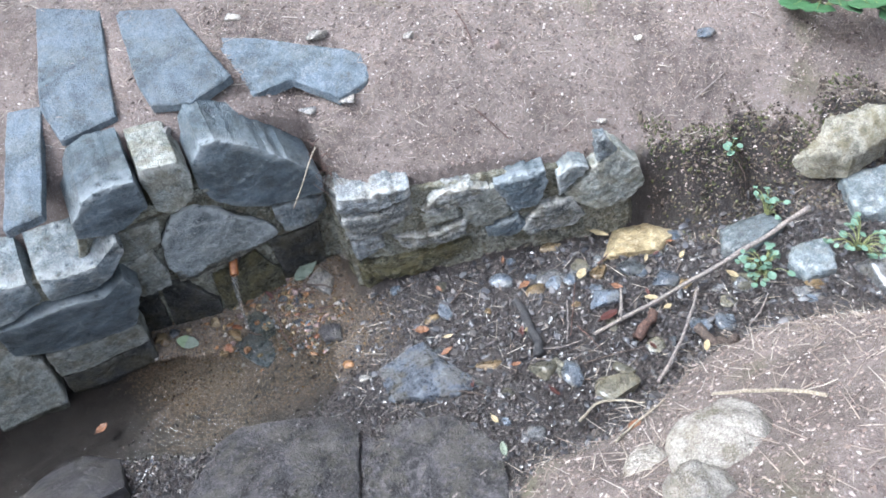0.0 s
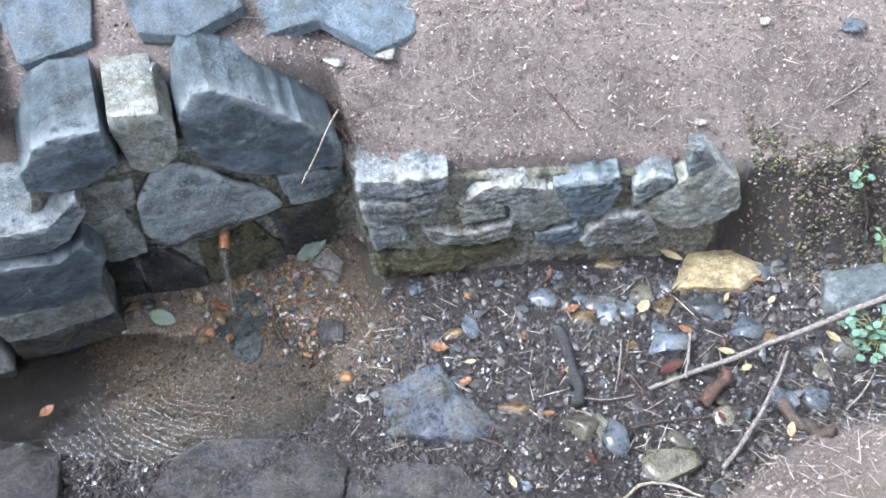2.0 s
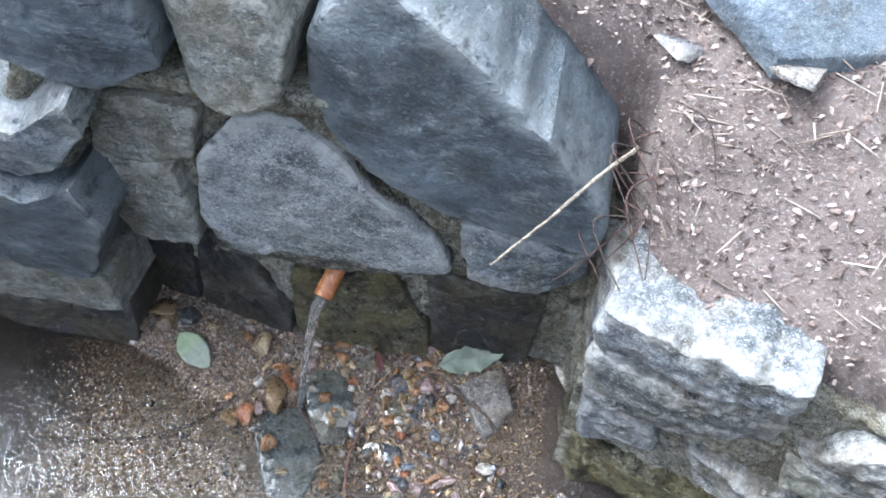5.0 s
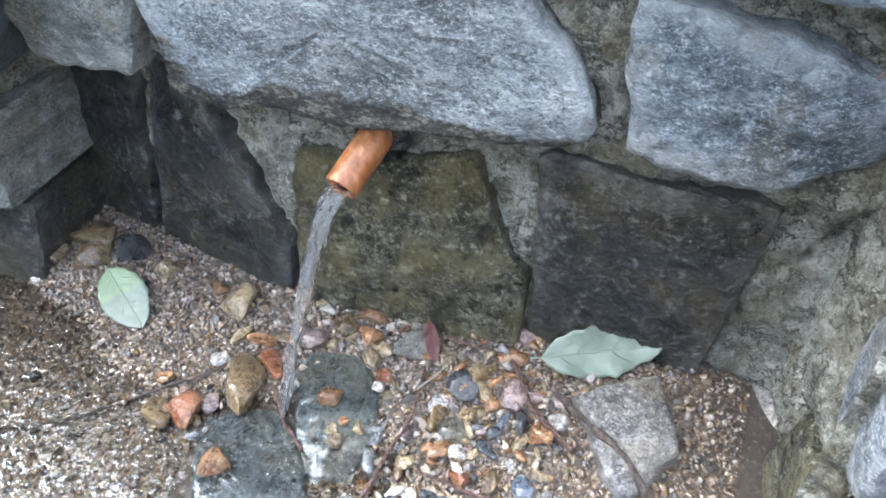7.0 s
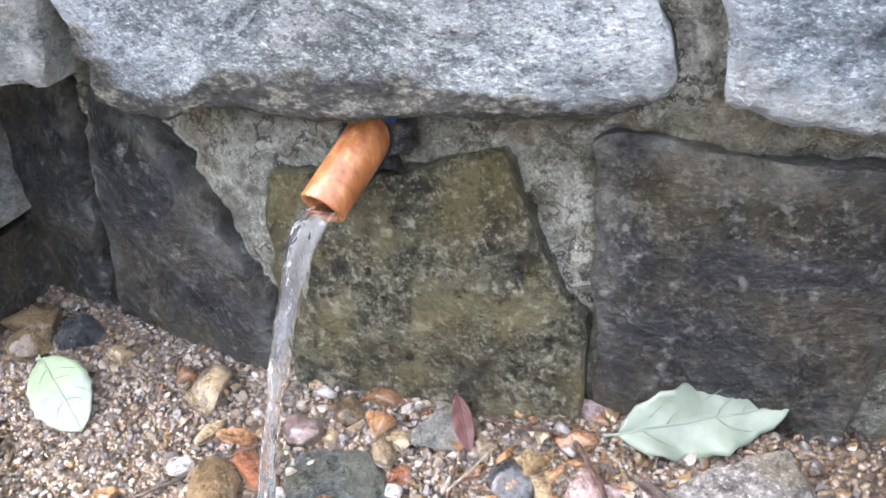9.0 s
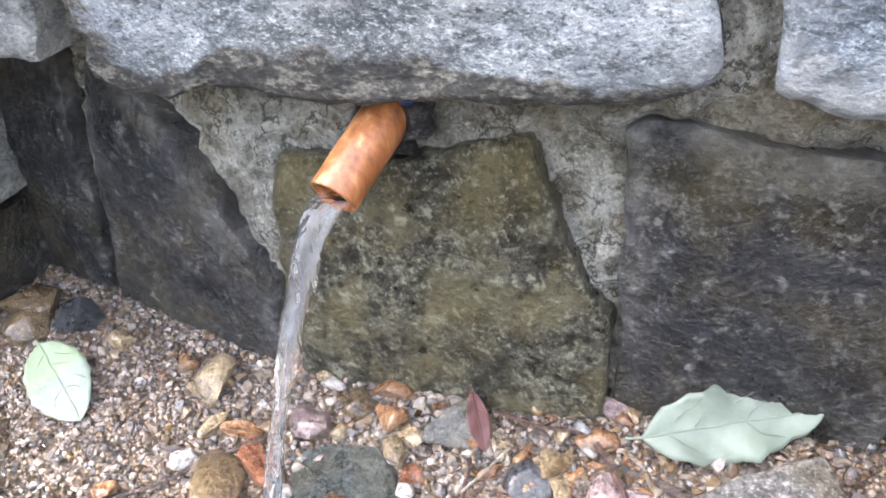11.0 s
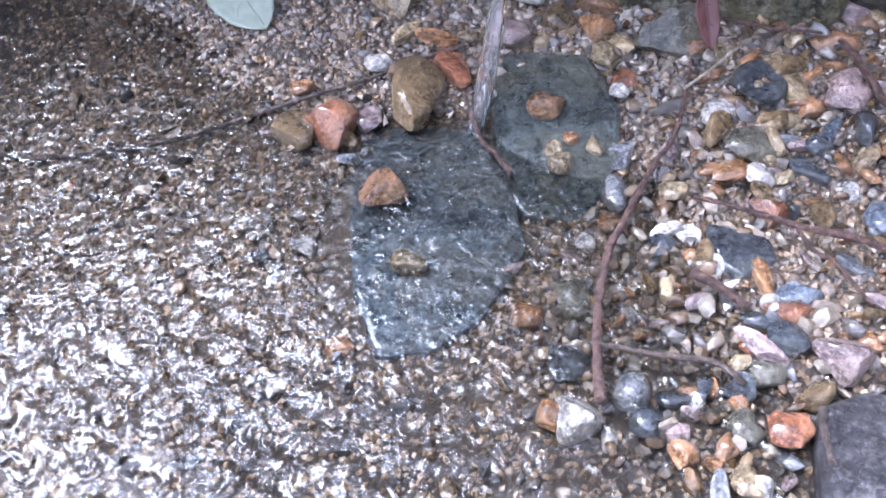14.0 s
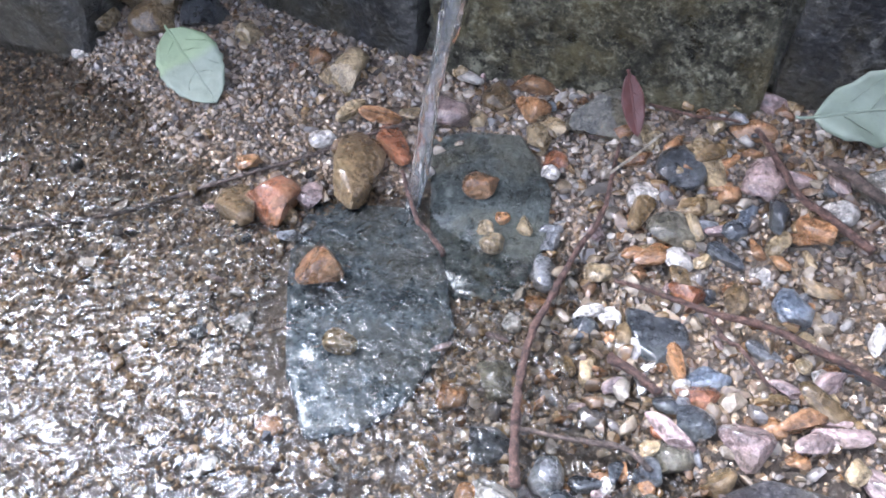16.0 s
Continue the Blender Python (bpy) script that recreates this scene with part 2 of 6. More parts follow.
FLOOR_ROCK = rock_material("floor_rock", (0.022, 0.02, 0.021), (0.06, 0.055, 0.057), (0.18, 0.168, 0.168), 0.4, 0.42, streak=0.0, edge=0.3, grain=0.5, mottle=0.45, spec=0.35, shaded_cracks=0.5)
WET_SLATE = rock_material("wet_slate", (0.03, 0.036, 0.044), (0.1, 0.115, 0.138), (0.27, 0.29, 0.325), 0.5, 0.35, streak=0.2, grain=0.5, mottle=0.4)
TAN_ROCK = rock_material("tan_rock", (0.2, 0.14, 0.06), (0.36, 0.275, 0.145), (0.55, 0.47, 0.33), 0.5, 0.7, mottle=0.4)
MORTAR = rock_material("mortar", (0.13, 0.127, 0.097), (0.3, 0.295, 0.24), (0.45, 0.44, 0.375), 0.6, 0.9, moss=0.3, streak=0.0, edge=0.0, grain=0.8, mottle=0.5, dusty_lit_top=0.6, shaded_cracks=0.9)
SOIL = soil_material("soil", ((0.09, 0.068, 0.06), (0.235, 0.192, 0.174), (0.43, 0.385, 0.36)), ((0.015, 0.012, 0.012), (0.042, 0.034, 0.031), (0.13, 0.115, 0.107)))


# ---- the lie of the land ----
WATER_Z = 0.004


def wall_y(x):
    """The line of the wall's foot."""
    return np.where(x < 0.29, np.interp(x, [0.275, 0.29], [0.06, -0.0875]), -0.08 - 0.30 * (x - 0.265) - 0.043 * sm(0.96, 1.04, x) + (0.022 * np.sin(27 * x) + 0.014 * np.sin(63 * x + 1)) * sm(0.98, 1.08, x))


def near_edge(x):
    return -0.72 - 0.10 * sm(0.95, 1.4, x) - 0.25 * (1 - sm(0.1, 0.4, x)) + 0.03 * np.sin(9 * x)


def shore(x):
    return np.clip(-0.265 - 0.42 * (x + 0.38), -0.375, -0.25) + 0.006 * np.sin(60 * x)


def floor_z(x, y):
    z = 0.001 + 0.017 * sm(-0.1, 0.0, y) * (1 - sm(0.3, 0.5, x)) + 0 * x
    z = z - 0.030 * np.exp(-(((x + 0.42) / 0.24) ** 2 + ((y + 0.14) / 0.13) ** 2) ** 1.3)
    z = z + 0.007 * np.exp(-((x + 0.16) / 0.1) ** 2 - ((y + 0.085) / 0.06) ** 2)
    z = z - 0.012 * np.exp(-(((x + 0.10) / 0.13) ** 2 + ((y + 0.23) / 0.08) ** 2) ** 1.3)
    z = z - 0.006 * np.exp(-((x + 0.01) / 0.03) ** 2 - ((y + 0.13) / 0.045) ** 2)
    z = z - 0.007 * np.exp(-((x - 0.08) / 0.06) ** 2 - ((y + 0.19) / 0.05) ** 2)
    z = z + 0.028 * sm(0.0, 0.05, shore(x) - y) * (1 - sm(0.0, 0.12, x))
    z = z - 0.014 * sm(-0.2, -0.27, y) * sm(-0.32, -0.26, x) * (1 - sm(0.06, 0.14, x)) + 0.012 * sm(-0.33, -0.39, y) + 0.028 * np.exp(-((x - 0.19) / 0.07) ** 2 - ((y - 0.01) / 0.08) ** 2)
    z = z + 0.006 * sm(0.02, 0.1, x) + 0.022 * sm(0.2, 0.6, x) + 0.08 * sm(0.9, 1.6, x)
    return z + np.clip(near_edge(x) - y, 0, 0.42) * 1.2 * sm(0.1, 0.4, x)


def bank_z(x, y):
    yw = -0.10 - 0.30 * (x - 0.265)
    right = 0.284 + 0.022 * sm(0.03, 0.15, y - yw) + 0.85 * np.minimum(y - yw, 0.2) + 0.45 * np.clip(y - yw - 0.2, 0, 0.7) - 0.05 * sm(0.6, 1.0, x) + 0.15 * np.clip(y - yw - 0.9, 0, 8)
    left = 0.476 + 0.25 * (y + 0.02) + 0.034 * sm(0.05, 0.2, y) - 0.08 * sm(-0.26, -0.34, x) * (1 - sm(0.05, 0.3, y))
    q = sm(0.05, 0.2, y)
    w = sm(0.12 + 0.06 * q, 0.30 + 0.12 * q, x)
    bed = 0.035 * np.exp(-((x - 0.27) / 0.13) ** 2 - ((y - 0.17) / 0.1) ** 2)
    dip = 0.085 * np.exp(-((x - 0.25) / 0.032) ** 2) * (1 - sm(0.0, 0.1, y))
    return left * (1 - w) + right * w - bed - dip


def land_z(x, y):
    """The height of the ground, with its small unevenness."""
    x, y = np.asarray(x, float), np.asarray(y, float)
    e = sm(0.95, 1.1, x)
    step = sm(-0.07 * e, 0.014 + 0.058 * e, y - wall_y(x))
    z = floor_z(x, y) * (1 - step) + bank_z(x, y) * step
    bumps = 0.5 * np.sin(23 * x + 2.5 * np.sin(17 * y)) + 0.5 * np.sin(29 * y + 2 * np.sin(21 * x + 1)) + 0.35 * np.sin(61 * x + 1.7 * np.sin(53 * y)) * np.sin(57 * y + 2)
    near = np.exp(-((x - 0.0) / 0.35) ** 2 - ((y + 0.1) / 0.2) ** 2)
    return z + bumps * (0.005 - 0.0042 * near + 0.007 * sm(0.98, 1.1, x) * step * (1 - sm(0.1, 0.3, y - wall_y(x))))


def wetness(x, y):
    """1 in the damp gully, 0 on the dry banks."""
    bank = sm(0.0, 0.02, y - wall_y(x) - 0.05 * sm(0.95, 1.05, x))
    near = sm(0.0, 0.07, near_edge(x) - y) * sm(0.1, 0.4, x)
    return np.clip(1 - bank - 0.72 * near, 0, 1)


def spread(a, b, step, far, grow=1.35):
    mid = list(np.arange(a, b, step))
    lo, d = [], step
    x = a
    while x > -far:
        d *= grow
        x -= d
        lo.append(x)
    hi, d = [], step
    x = mid[-1]
    while x < far:
        d *= grow
        x += d
        hi.append(x)
    return np.array(lo[::-1] + mid + hi)


def build_ground():
    xs, ys = spread(-0.75, 1.75, 0.009, 60), spread(-1.25, 0.75, 0.009, 60)
    X, Y = np.meshgrid(xs, ys)
    Z = land_z(X, Y)
    nx, ny = len(xs), len(ys)
    faces = [(j * nx + i, j * nx + i + 1, (j + 1) * nx + i + 1, (j + 1) * nx + i) for j in range(ny - 1) for i in range(nx - 1)]
    ob = mesh_ob("ground", np.stack([X.ravel(), Y.ravel(), Z.ravel()], 1).tolist(), faces, SOIL)
    at = ob.data.attributes.new("damp", "FLOAT", "POINT")
    at.data.foreach_set("value", wetness(X.ravel(), Y.ravel()).astype(np.float32))
    at = ob.data.attributes.new("sandy", "FLOAT", "POINT")
    px, py = X.ravel(), Y.ravel()
    at.data.foreach_set("value", (sm(-0.36, -0.2, px) * (1 - sm(0.2, 0.32, px)) * (0.5 * sm(-0.38, -0.3, py) + 0.5 * sm(-0.21, -0.14, py - 0.35 * np.clip(px, -0.1, 0.2)))).astype(np.float32))
    return tagged(ob, "dry brown soil banks round a damp gravel gully", "ground", kind="structure")


ground = build_ground()


# ---- stones ----
def stone_mesh(outline, depth, back, bulge=0.001, bevel=0.006, seed=0, rings=(0.0, 0.12, 0.24, 0.34, 0.44, 0.53, 0.61, 0.68, 0.74, 0.79, 0.84, 0.88, 0.92, 0.95, 0.975, 1.0), count=96, lean=(0.0, 0.0), rough=1.0, cuts=6, cut=1.0, grow=1.04, top=0.0):
    """A split stone: its outline in the plane of its face (u, v), a front broken into facets, and sides that run back."""
    pts = np.array(outline, float)
    c = pts.mean(0)
    pts = c + (pts - c) * grow
    seg = np.roll(pts, -1, 0) - pts
    length = np.linalg.norm(seg, axis=1)
    total = length.sum()
    o = seed * 7.31
    rr = random.Random(seed)
    loop = []
    for k in range(count):
        s = total * k / count
        i = 0
        while s > length[i]:
            s -= length[i]
            i += 1
        p = pts[i] + seg[i] * s / length[i]
        out = np.array((seg[i][1], -seg[i][0])) / length[i]
        w = 0.004 * noise.noise((p[0] * 22, p[1] * 22, o)) + 0.003 * noise.noise((p[0] * 70, p[1] * 70, o))
        loop.append(p + out * w * rough)
    loop = np.array(loop)
    reach = np.linalg.norm(loop - c, axis=1).max()
    planes = []
    turn = rr.uniform(0, 6.28)
    for k in range(cuts):
        a = turn + 6.283 * (k + rr.uniform(-0.35, 0.35)) / max(1, cuts)
        d = np.array((math.cos(a), math.sin(a)))
        e = ((loop - c) @ d).max()
        planes.append((d, e * rr.uniform(0.35, 0.92), cut * rr.choice((0.12, 0.2, 0.35, 0.8))))
    if top:
        planes.append((np.array((rr.uniform(-0.15, 0.15), 1.0)), (loop - c)[:, 1].max() - top, 1.6))
    tu, tv = rr.uniform(-0.1, 0.1) * cut, rr.uniform(-0.1, 0.1) * cut
    k1, k2 = 0.05 * reach, 0.02 * reach
    verts, faces, rim, low = [], [], [], []
    for r in rings:
        for k in range(count):
            d = loop[k] - c
            q = c + d * r
            away = (1 - r) * np.linalg.norm(d)
            drop = bevel * max(0.0, 1 - away / bevel) ** 2 * (0.4 + 1.2 * abs(noise.noise((loop[k][0] * 18, loop[k][1] * 18, o + 4))))
            drop += max([max(0.0, (q - c) @ dd - off) * slope for dd, off, slope in planes] or [0.0])
            h = depth + bulge * (1 - r * r) - drop
            h += rough * (0.45 * k1 * noise.noise((q[0] * 10, q[1] * 10, o)) + k2 * noise.noise((q[0] * 34, q[1] * 34, o)) + 0.0022 * abs(noise.noise((q[0] * 62, q[1] * 62, o + 3))) + 0.0018 * noise.noise((q[0] * 120, q[1] * 120, o)))
            h += (q[0] - c[0]) * tu + (q[1] - c[1]) * tv
            verts.append((q[0], q[1], h))
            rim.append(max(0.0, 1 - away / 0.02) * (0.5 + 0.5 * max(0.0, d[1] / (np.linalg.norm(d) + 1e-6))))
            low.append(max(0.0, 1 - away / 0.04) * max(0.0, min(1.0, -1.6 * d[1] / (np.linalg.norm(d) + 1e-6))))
            if r == 0.0:
                break
    for k in range(count):
        faces.append((0, 1 + k, 1 + (k + 1) % count))
    last = 1
    for j in range(1, len(rings) - 1):
        for k in range(count):
            k2_ = (k + 1) % count
            faces.append((last + k, last + count + k, last + count + k2_, last + k2_))
        last += count
    for step in (0.15, 0.45, 1.0):
        s0 = len(verts)
        for k in range(count):
            u, v, h = verts[1 + (len(rings) - 2) * count + k]
            w = 0.0022 * rough * noise.noise((u * 30, v * 30, o + step * 9))
            verts.append((u + lean[0] * step + w, v + lean[1] * step + w, h - (h + back) * step))
        for k in range(count):
            k2_ = (k + 1) % count
            faces.append((last + k, s0 + k, s0 + k2_, last + k2_))
        last = s0
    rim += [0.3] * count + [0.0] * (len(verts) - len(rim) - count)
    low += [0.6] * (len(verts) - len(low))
    return verts, faces, (rim, low)


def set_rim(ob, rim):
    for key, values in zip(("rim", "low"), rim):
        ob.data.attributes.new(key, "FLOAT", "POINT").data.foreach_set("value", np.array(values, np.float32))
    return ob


def wall_frame(origin, u, n):
    """The pose of a wall's face: u along it, n out of it."""
    m = Matrix.Identity(4)
    for i, a in enumerate((Vector(u), Vector((0, 0, 1)), Vector(n))):
        m.col[i][:3] = a.normalized()
    m.translation = origin
    return m


seeds = iter(range(1, 5000))


def stone(name, frame_m, outline, mat, parent, depth=0.03, back=0.1, label="", **kw):
    v, f, rim = stone_mesh(outline, depth, back, seed=next(seeds), **kw)
    v = [frame_m @ Vector(p) for p in v]
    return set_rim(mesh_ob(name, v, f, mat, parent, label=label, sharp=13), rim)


def mortar_wall(name, frame_m, outline, depth, label, foot=lambda x, v: 0.0):
    """The mortar body of a wall, between its stones. foot: how far it falls back, low down."""
    us = [p[0] for p in outline]
    nu = int((max(us) - min(us)) / 0.004)
    verts, faces = [], []
    xs = np.linspace(min(us), max(us), nu)
    tops = np.interp(xs, [p[0] for p in outline], [p[1] for p in outline])
    nv = 130
    for j in range(nv + 2):
        for x, top in zip(xs, tops):
            t = min(j, nv) / nv
            v = -0.12 + (top + 0.12) * t
            h = depth + 0.006 * vnoise(x, v, 0.0, 22.0) + 0.004 * vnoise(x, v, 2.0, 70.0) + 0.003 * vnoise(x, v, 4.0, 150.0) - 0.008 * max(0.0, vnoise(x, v, 9.0, 90.0) - 0.3) - 0.004 * max(0.0, 0.1 - abs(vnoise(x, v, 12.0, 28.0))) / 0.1 - foot(x, v)
            if j > nv:
                h = -0.1
            verts.append(frame_m @ Vector((x, v, h)))
    for j in range(nv + 1):
        for i in range(nu - 1):
            a = j * nu + i
            faces.append((a, a + 1, a + nu + 1, a + nu))
    return tagged(mesh_ob(name, verts, faces, MORTAR), label, "wall", kind="structure")


ALC = wall_frame((0, 0, 0), (1, 0, 0), (0, -1, 0))
RIGHT = wall_frame((0.265, -0.10, 0), (0.958, -0.287, 0), (-0.287, -0.958, 0))
SIDE = wall_frame((0.262, 0.03, 0), (0.02, -0.14, 0), (-0.14, -0.02, 0))

wall_1 = mortar_wall("wall_1", ALC, [(-1.1, 0.345), (-0.29, 0.345), (-0.26, 0.41), (0.12, 0.41), (0.2, 0.33), (0.29, 0.27)], -0.004, "spring wall of grey slate stones set in mortar", lambda x, v: (1 - float(sm(0.165, 0.2, v))) * (0.014 + (0.19 * min(0.16, max(0.0, -0.06 - x)) if x > -0.26 else 0.0)) - 0.026 * float(sm(0.365, 0.4, v)) - 0.034 * float(sm(-0.235, -0.262, x) * sm(0.12, 0.16, v) * (1 - sm(0.365, 0.4, v))))
FOOT = wall_frame((0, -0.004, 0), (1, -0.2, 0), (-0.2, -1, 0))
for out, mat, d in (
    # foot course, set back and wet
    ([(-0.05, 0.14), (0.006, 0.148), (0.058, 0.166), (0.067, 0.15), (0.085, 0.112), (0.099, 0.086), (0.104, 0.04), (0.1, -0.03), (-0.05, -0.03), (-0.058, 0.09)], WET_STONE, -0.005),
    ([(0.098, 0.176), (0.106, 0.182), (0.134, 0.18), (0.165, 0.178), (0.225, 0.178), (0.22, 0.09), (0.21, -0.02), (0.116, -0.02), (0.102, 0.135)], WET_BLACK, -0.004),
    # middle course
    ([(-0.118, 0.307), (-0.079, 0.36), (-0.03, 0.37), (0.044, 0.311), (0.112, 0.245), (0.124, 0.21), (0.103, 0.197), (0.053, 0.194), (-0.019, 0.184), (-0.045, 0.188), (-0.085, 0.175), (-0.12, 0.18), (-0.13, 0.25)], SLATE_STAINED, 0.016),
    ([(-0.212, 0.37), (-0.106, 0.374), (-0.122, 0.316), (-0.157, 0.3), (-0.222, 0.296)], SLATE_GREEN, 0.018),
    ([(-0.228, 0.288), (-0.15, 0.298), (-0.14, 0.225), (-0.145, 0.188), (-0.21, 0.185), (-0.235, 0.24)], SLATE_GREEN, 0.016),
    ([(0.133, 0.284), (0.187, 0.276), (0.253, 0.262), (0.255, 0.222), (0.212, 0.2), (0.145, 0.206), (0.134, 0.25)], SLATE_BLUE, 0.014),
    # the stretch beside the pool, below its caps
    ([(-0.447, 0.15), (-0.246, 0.14), (-0.243, 0.08), (-0.35, 0.07), (-0.45, 0.075)], SLATE_GREEN, 0.046),
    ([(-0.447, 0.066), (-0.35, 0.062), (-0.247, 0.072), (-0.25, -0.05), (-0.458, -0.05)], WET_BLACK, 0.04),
    ([(-0.6, 0.25), (-0.512, 0.21), (-0.462, 0.135), (-0.47, -0.05), (-0.62, -0.05)], SLATE_GREEN, 0.05),
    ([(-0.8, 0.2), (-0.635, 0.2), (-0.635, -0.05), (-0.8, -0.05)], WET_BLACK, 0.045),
):
    wet = mat in (WET_STONE, WET_BLACK)
    stone("stone", ALC, out, mat, wall_1, depth=d, back=0.1, cut=0.3 if wet else 0.35, bevel=0.003 if wet else 0.005, rough=0.8 if wet else 1.2, cuts=5, grow=1.02)
for out in ([(-0.178, 0.166), (-0.144, 0.155), (-0.112, 0.134), (-0.094, 0.108), (-0.085, 0.088), (-0.066, 0.062), (-0.07, -0.03), (-0.19, -0.03), (-0.183, 0.1)], [(-0.262, 0.16), (-0.19, 0.168), (-0.194, 0.1), (-0.2, -0.03), (-0.27, -0.03)]):
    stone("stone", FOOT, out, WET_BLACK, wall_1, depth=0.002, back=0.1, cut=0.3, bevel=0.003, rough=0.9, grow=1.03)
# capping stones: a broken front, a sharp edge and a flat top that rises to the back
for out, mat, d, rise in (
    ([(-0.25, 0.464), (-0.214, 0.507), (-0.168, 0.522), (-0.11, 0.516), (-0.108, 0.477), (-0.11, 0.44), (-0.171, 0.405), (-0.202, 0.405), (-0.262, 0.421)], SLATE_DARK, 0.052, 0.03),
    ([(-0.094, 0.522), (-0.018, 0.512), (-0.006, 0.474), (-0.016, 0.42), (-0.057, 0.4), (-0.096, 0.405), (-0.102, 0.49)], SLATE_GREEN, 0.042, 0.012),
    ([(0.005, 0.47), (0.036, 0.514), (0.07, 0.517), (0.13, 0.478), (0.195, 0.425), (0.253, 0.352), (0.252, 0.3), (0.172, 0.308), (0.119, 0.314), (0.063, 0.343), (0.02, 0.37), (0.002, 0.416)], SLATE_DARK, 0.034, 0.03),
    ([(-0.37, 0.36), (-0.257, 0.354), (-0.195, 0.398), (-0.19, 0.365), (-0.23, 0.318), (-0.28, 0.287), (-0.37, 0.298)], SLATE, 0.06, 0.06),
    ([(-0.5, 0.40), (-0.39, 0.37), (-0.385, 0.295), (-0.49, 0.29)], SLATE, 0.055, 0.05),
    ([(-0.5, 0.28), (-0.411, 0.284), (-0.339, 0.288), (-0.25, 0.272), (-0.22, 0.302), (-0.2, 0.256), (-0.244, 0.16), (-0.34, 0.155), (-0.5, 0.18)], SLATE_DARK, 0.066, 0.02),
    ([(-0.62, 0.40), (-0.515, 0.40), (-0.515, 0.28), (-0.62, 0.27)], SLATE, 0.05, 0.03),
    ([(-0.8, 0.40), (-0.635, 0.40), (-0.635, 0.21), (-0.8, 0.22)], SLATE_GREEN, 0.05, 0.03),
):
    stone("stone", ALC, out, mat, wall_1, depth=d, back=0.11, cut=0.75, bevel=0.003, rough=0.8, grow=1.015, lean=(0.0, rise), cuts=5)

wall_2 = mortar_wall("wall_2", RIGHT, [(-0.005, 0.295), (0.2, 0.285), (0.4, 0.285), (0.6, 0.26), (0.69, 0.16), (0.70, 0.1)], -0.012, "low retaining wall of banded slate below the soil bank")
for out, mat, d, rise in (
    ([(-0.001, 0.321), (0.075, 0.312), (0.119, 0.32), (0.167, 0.316), (0.164, 0.291), (0.084, 0.265), (-0.002, 0.256)], SLATE_PALE, 0.012, 0.03),
    ([(-0.002, 0.249), (0.084, 0.258), (0.165, 0.278), (0.164, 0.226), (0.085, 0.191), (0.003, 0.183)], SLATE_BANDED, 0.009, 0.0),
    ([(0.007, 0.177), (0.066, 0.186), (0.086, 0.162), (0.081, 0.146), (0.011, 0.134)], SLATE_PALE, 0.007, 0.0),
    ([(0.1, 0.166), (0.191, 0.163), (0.282, 0.182), (0.282, 0.146), (0.232, 0.126), (0.125, 0.129)], SLATE_BANDED, 0.014, 0.0),
    ([(0.186, 0.232), (0.227, 0.275), (0.286, 0.284), (0.346, 0.265), (0.267, 0.231), (0.205, 0.214)], SLATE_BANDED, 0.009, 0.03),
    ([(0.276, 0.223), (0.367, 0.267), (0.391, 0.179), (0.338, 0.143), (0.283, 0.169)], SLATE_GREEN, 0.004, 0.0),
    ([(0.178, 0.216), (0.268, 0.223), (0.271, 0.194), (0.19, 0.177)], SLATE_GREEN, 0.004, 0.0),
    ([(0.36, 0.271), (0.4, 0.282), (0.477, 0.286), (0.481, 0.252), (0.461, 0.19), (0.398, 0.175)], SLATE_DARK, 0.009, 0.03),
    ([(0.421, 0.116), (0.464, 0.176), (0.538, 0.192), (0.573, 0.128), (0.544, 0.102), (0.436, 0.097)], SLATE_BANDED, 0.012, 0.0),
    ([(0.329, 0.14), (0.411, 0.158), (0.429, 0.126), (0.393, 0.096), (0.333, 0.111)], SLATE_DARK, 0.006, 0.0),
    ([(0.529, 0.196), (0.589, 0.262), (0.639, 0.304), (0.7, 0.258), (0.71, 0.198), (0.67, 0.146), (0.605, 0.139), (0.54, 0.185)], SLATE_GREEN, 0.014, 0.0),
    ([(0.512, 0.2), (0.508, 0.262), (0.54, 0.29), (0.578, 0.272)], SLATE, 0.01, 0.01),
    ([(0.6, 0.28), (0.592, 0.36), (0.616, 0.358), (0.642, 0.31)], SLATE_BLUE, 0.012, 0.0),
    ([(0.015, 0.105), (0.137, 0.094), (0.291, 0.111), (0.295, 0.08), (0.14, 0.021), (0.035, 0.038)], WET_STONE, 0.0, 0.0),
):
    stone("stone", RIGHT, out, mat, wall_2, depth=d, back=0.012 if mat is SLATE_BLUE else 0.1, bevel=0.004, rough=1.5, cut=0.35, grow=0.985 if max(p[0] for p in out) < 0.3 else 1.03, lean=(0.0, 0.6 * rise))
side_mortar = mortar_wall("wall_3", SIDE, [(-0.01, 0.27), (0.13, 0.28)], -0.001, "end face of the low slate wall, smeared with mortar")
for out, mat in (
    ([(0.03, 0.305), (0.12, 0.312), (0.142, 0.27), (0.06, 0.262), (0.02, 0.28)], SLATE_BANDED),
    ([(0.05, 0.255), (0.142, 0.262), (0.144, 0.2), (0.09, 0.19), (0.045, 0.225)], SLATE_PALE),
    ([(0.075, 0.185), (0.144, 0.195), (0.142, 0.12), (0.1, 0.11), (0.07, 0.14)], SLATE_PALE),
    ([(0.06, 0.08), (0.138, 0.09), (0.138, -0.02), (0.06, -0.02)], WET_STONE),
):
    stone("stone", SIDE, out, mat, side_mortar, depth=0.005, back=0.05, bevel=0.004, cut=0.8, grow=1.06)


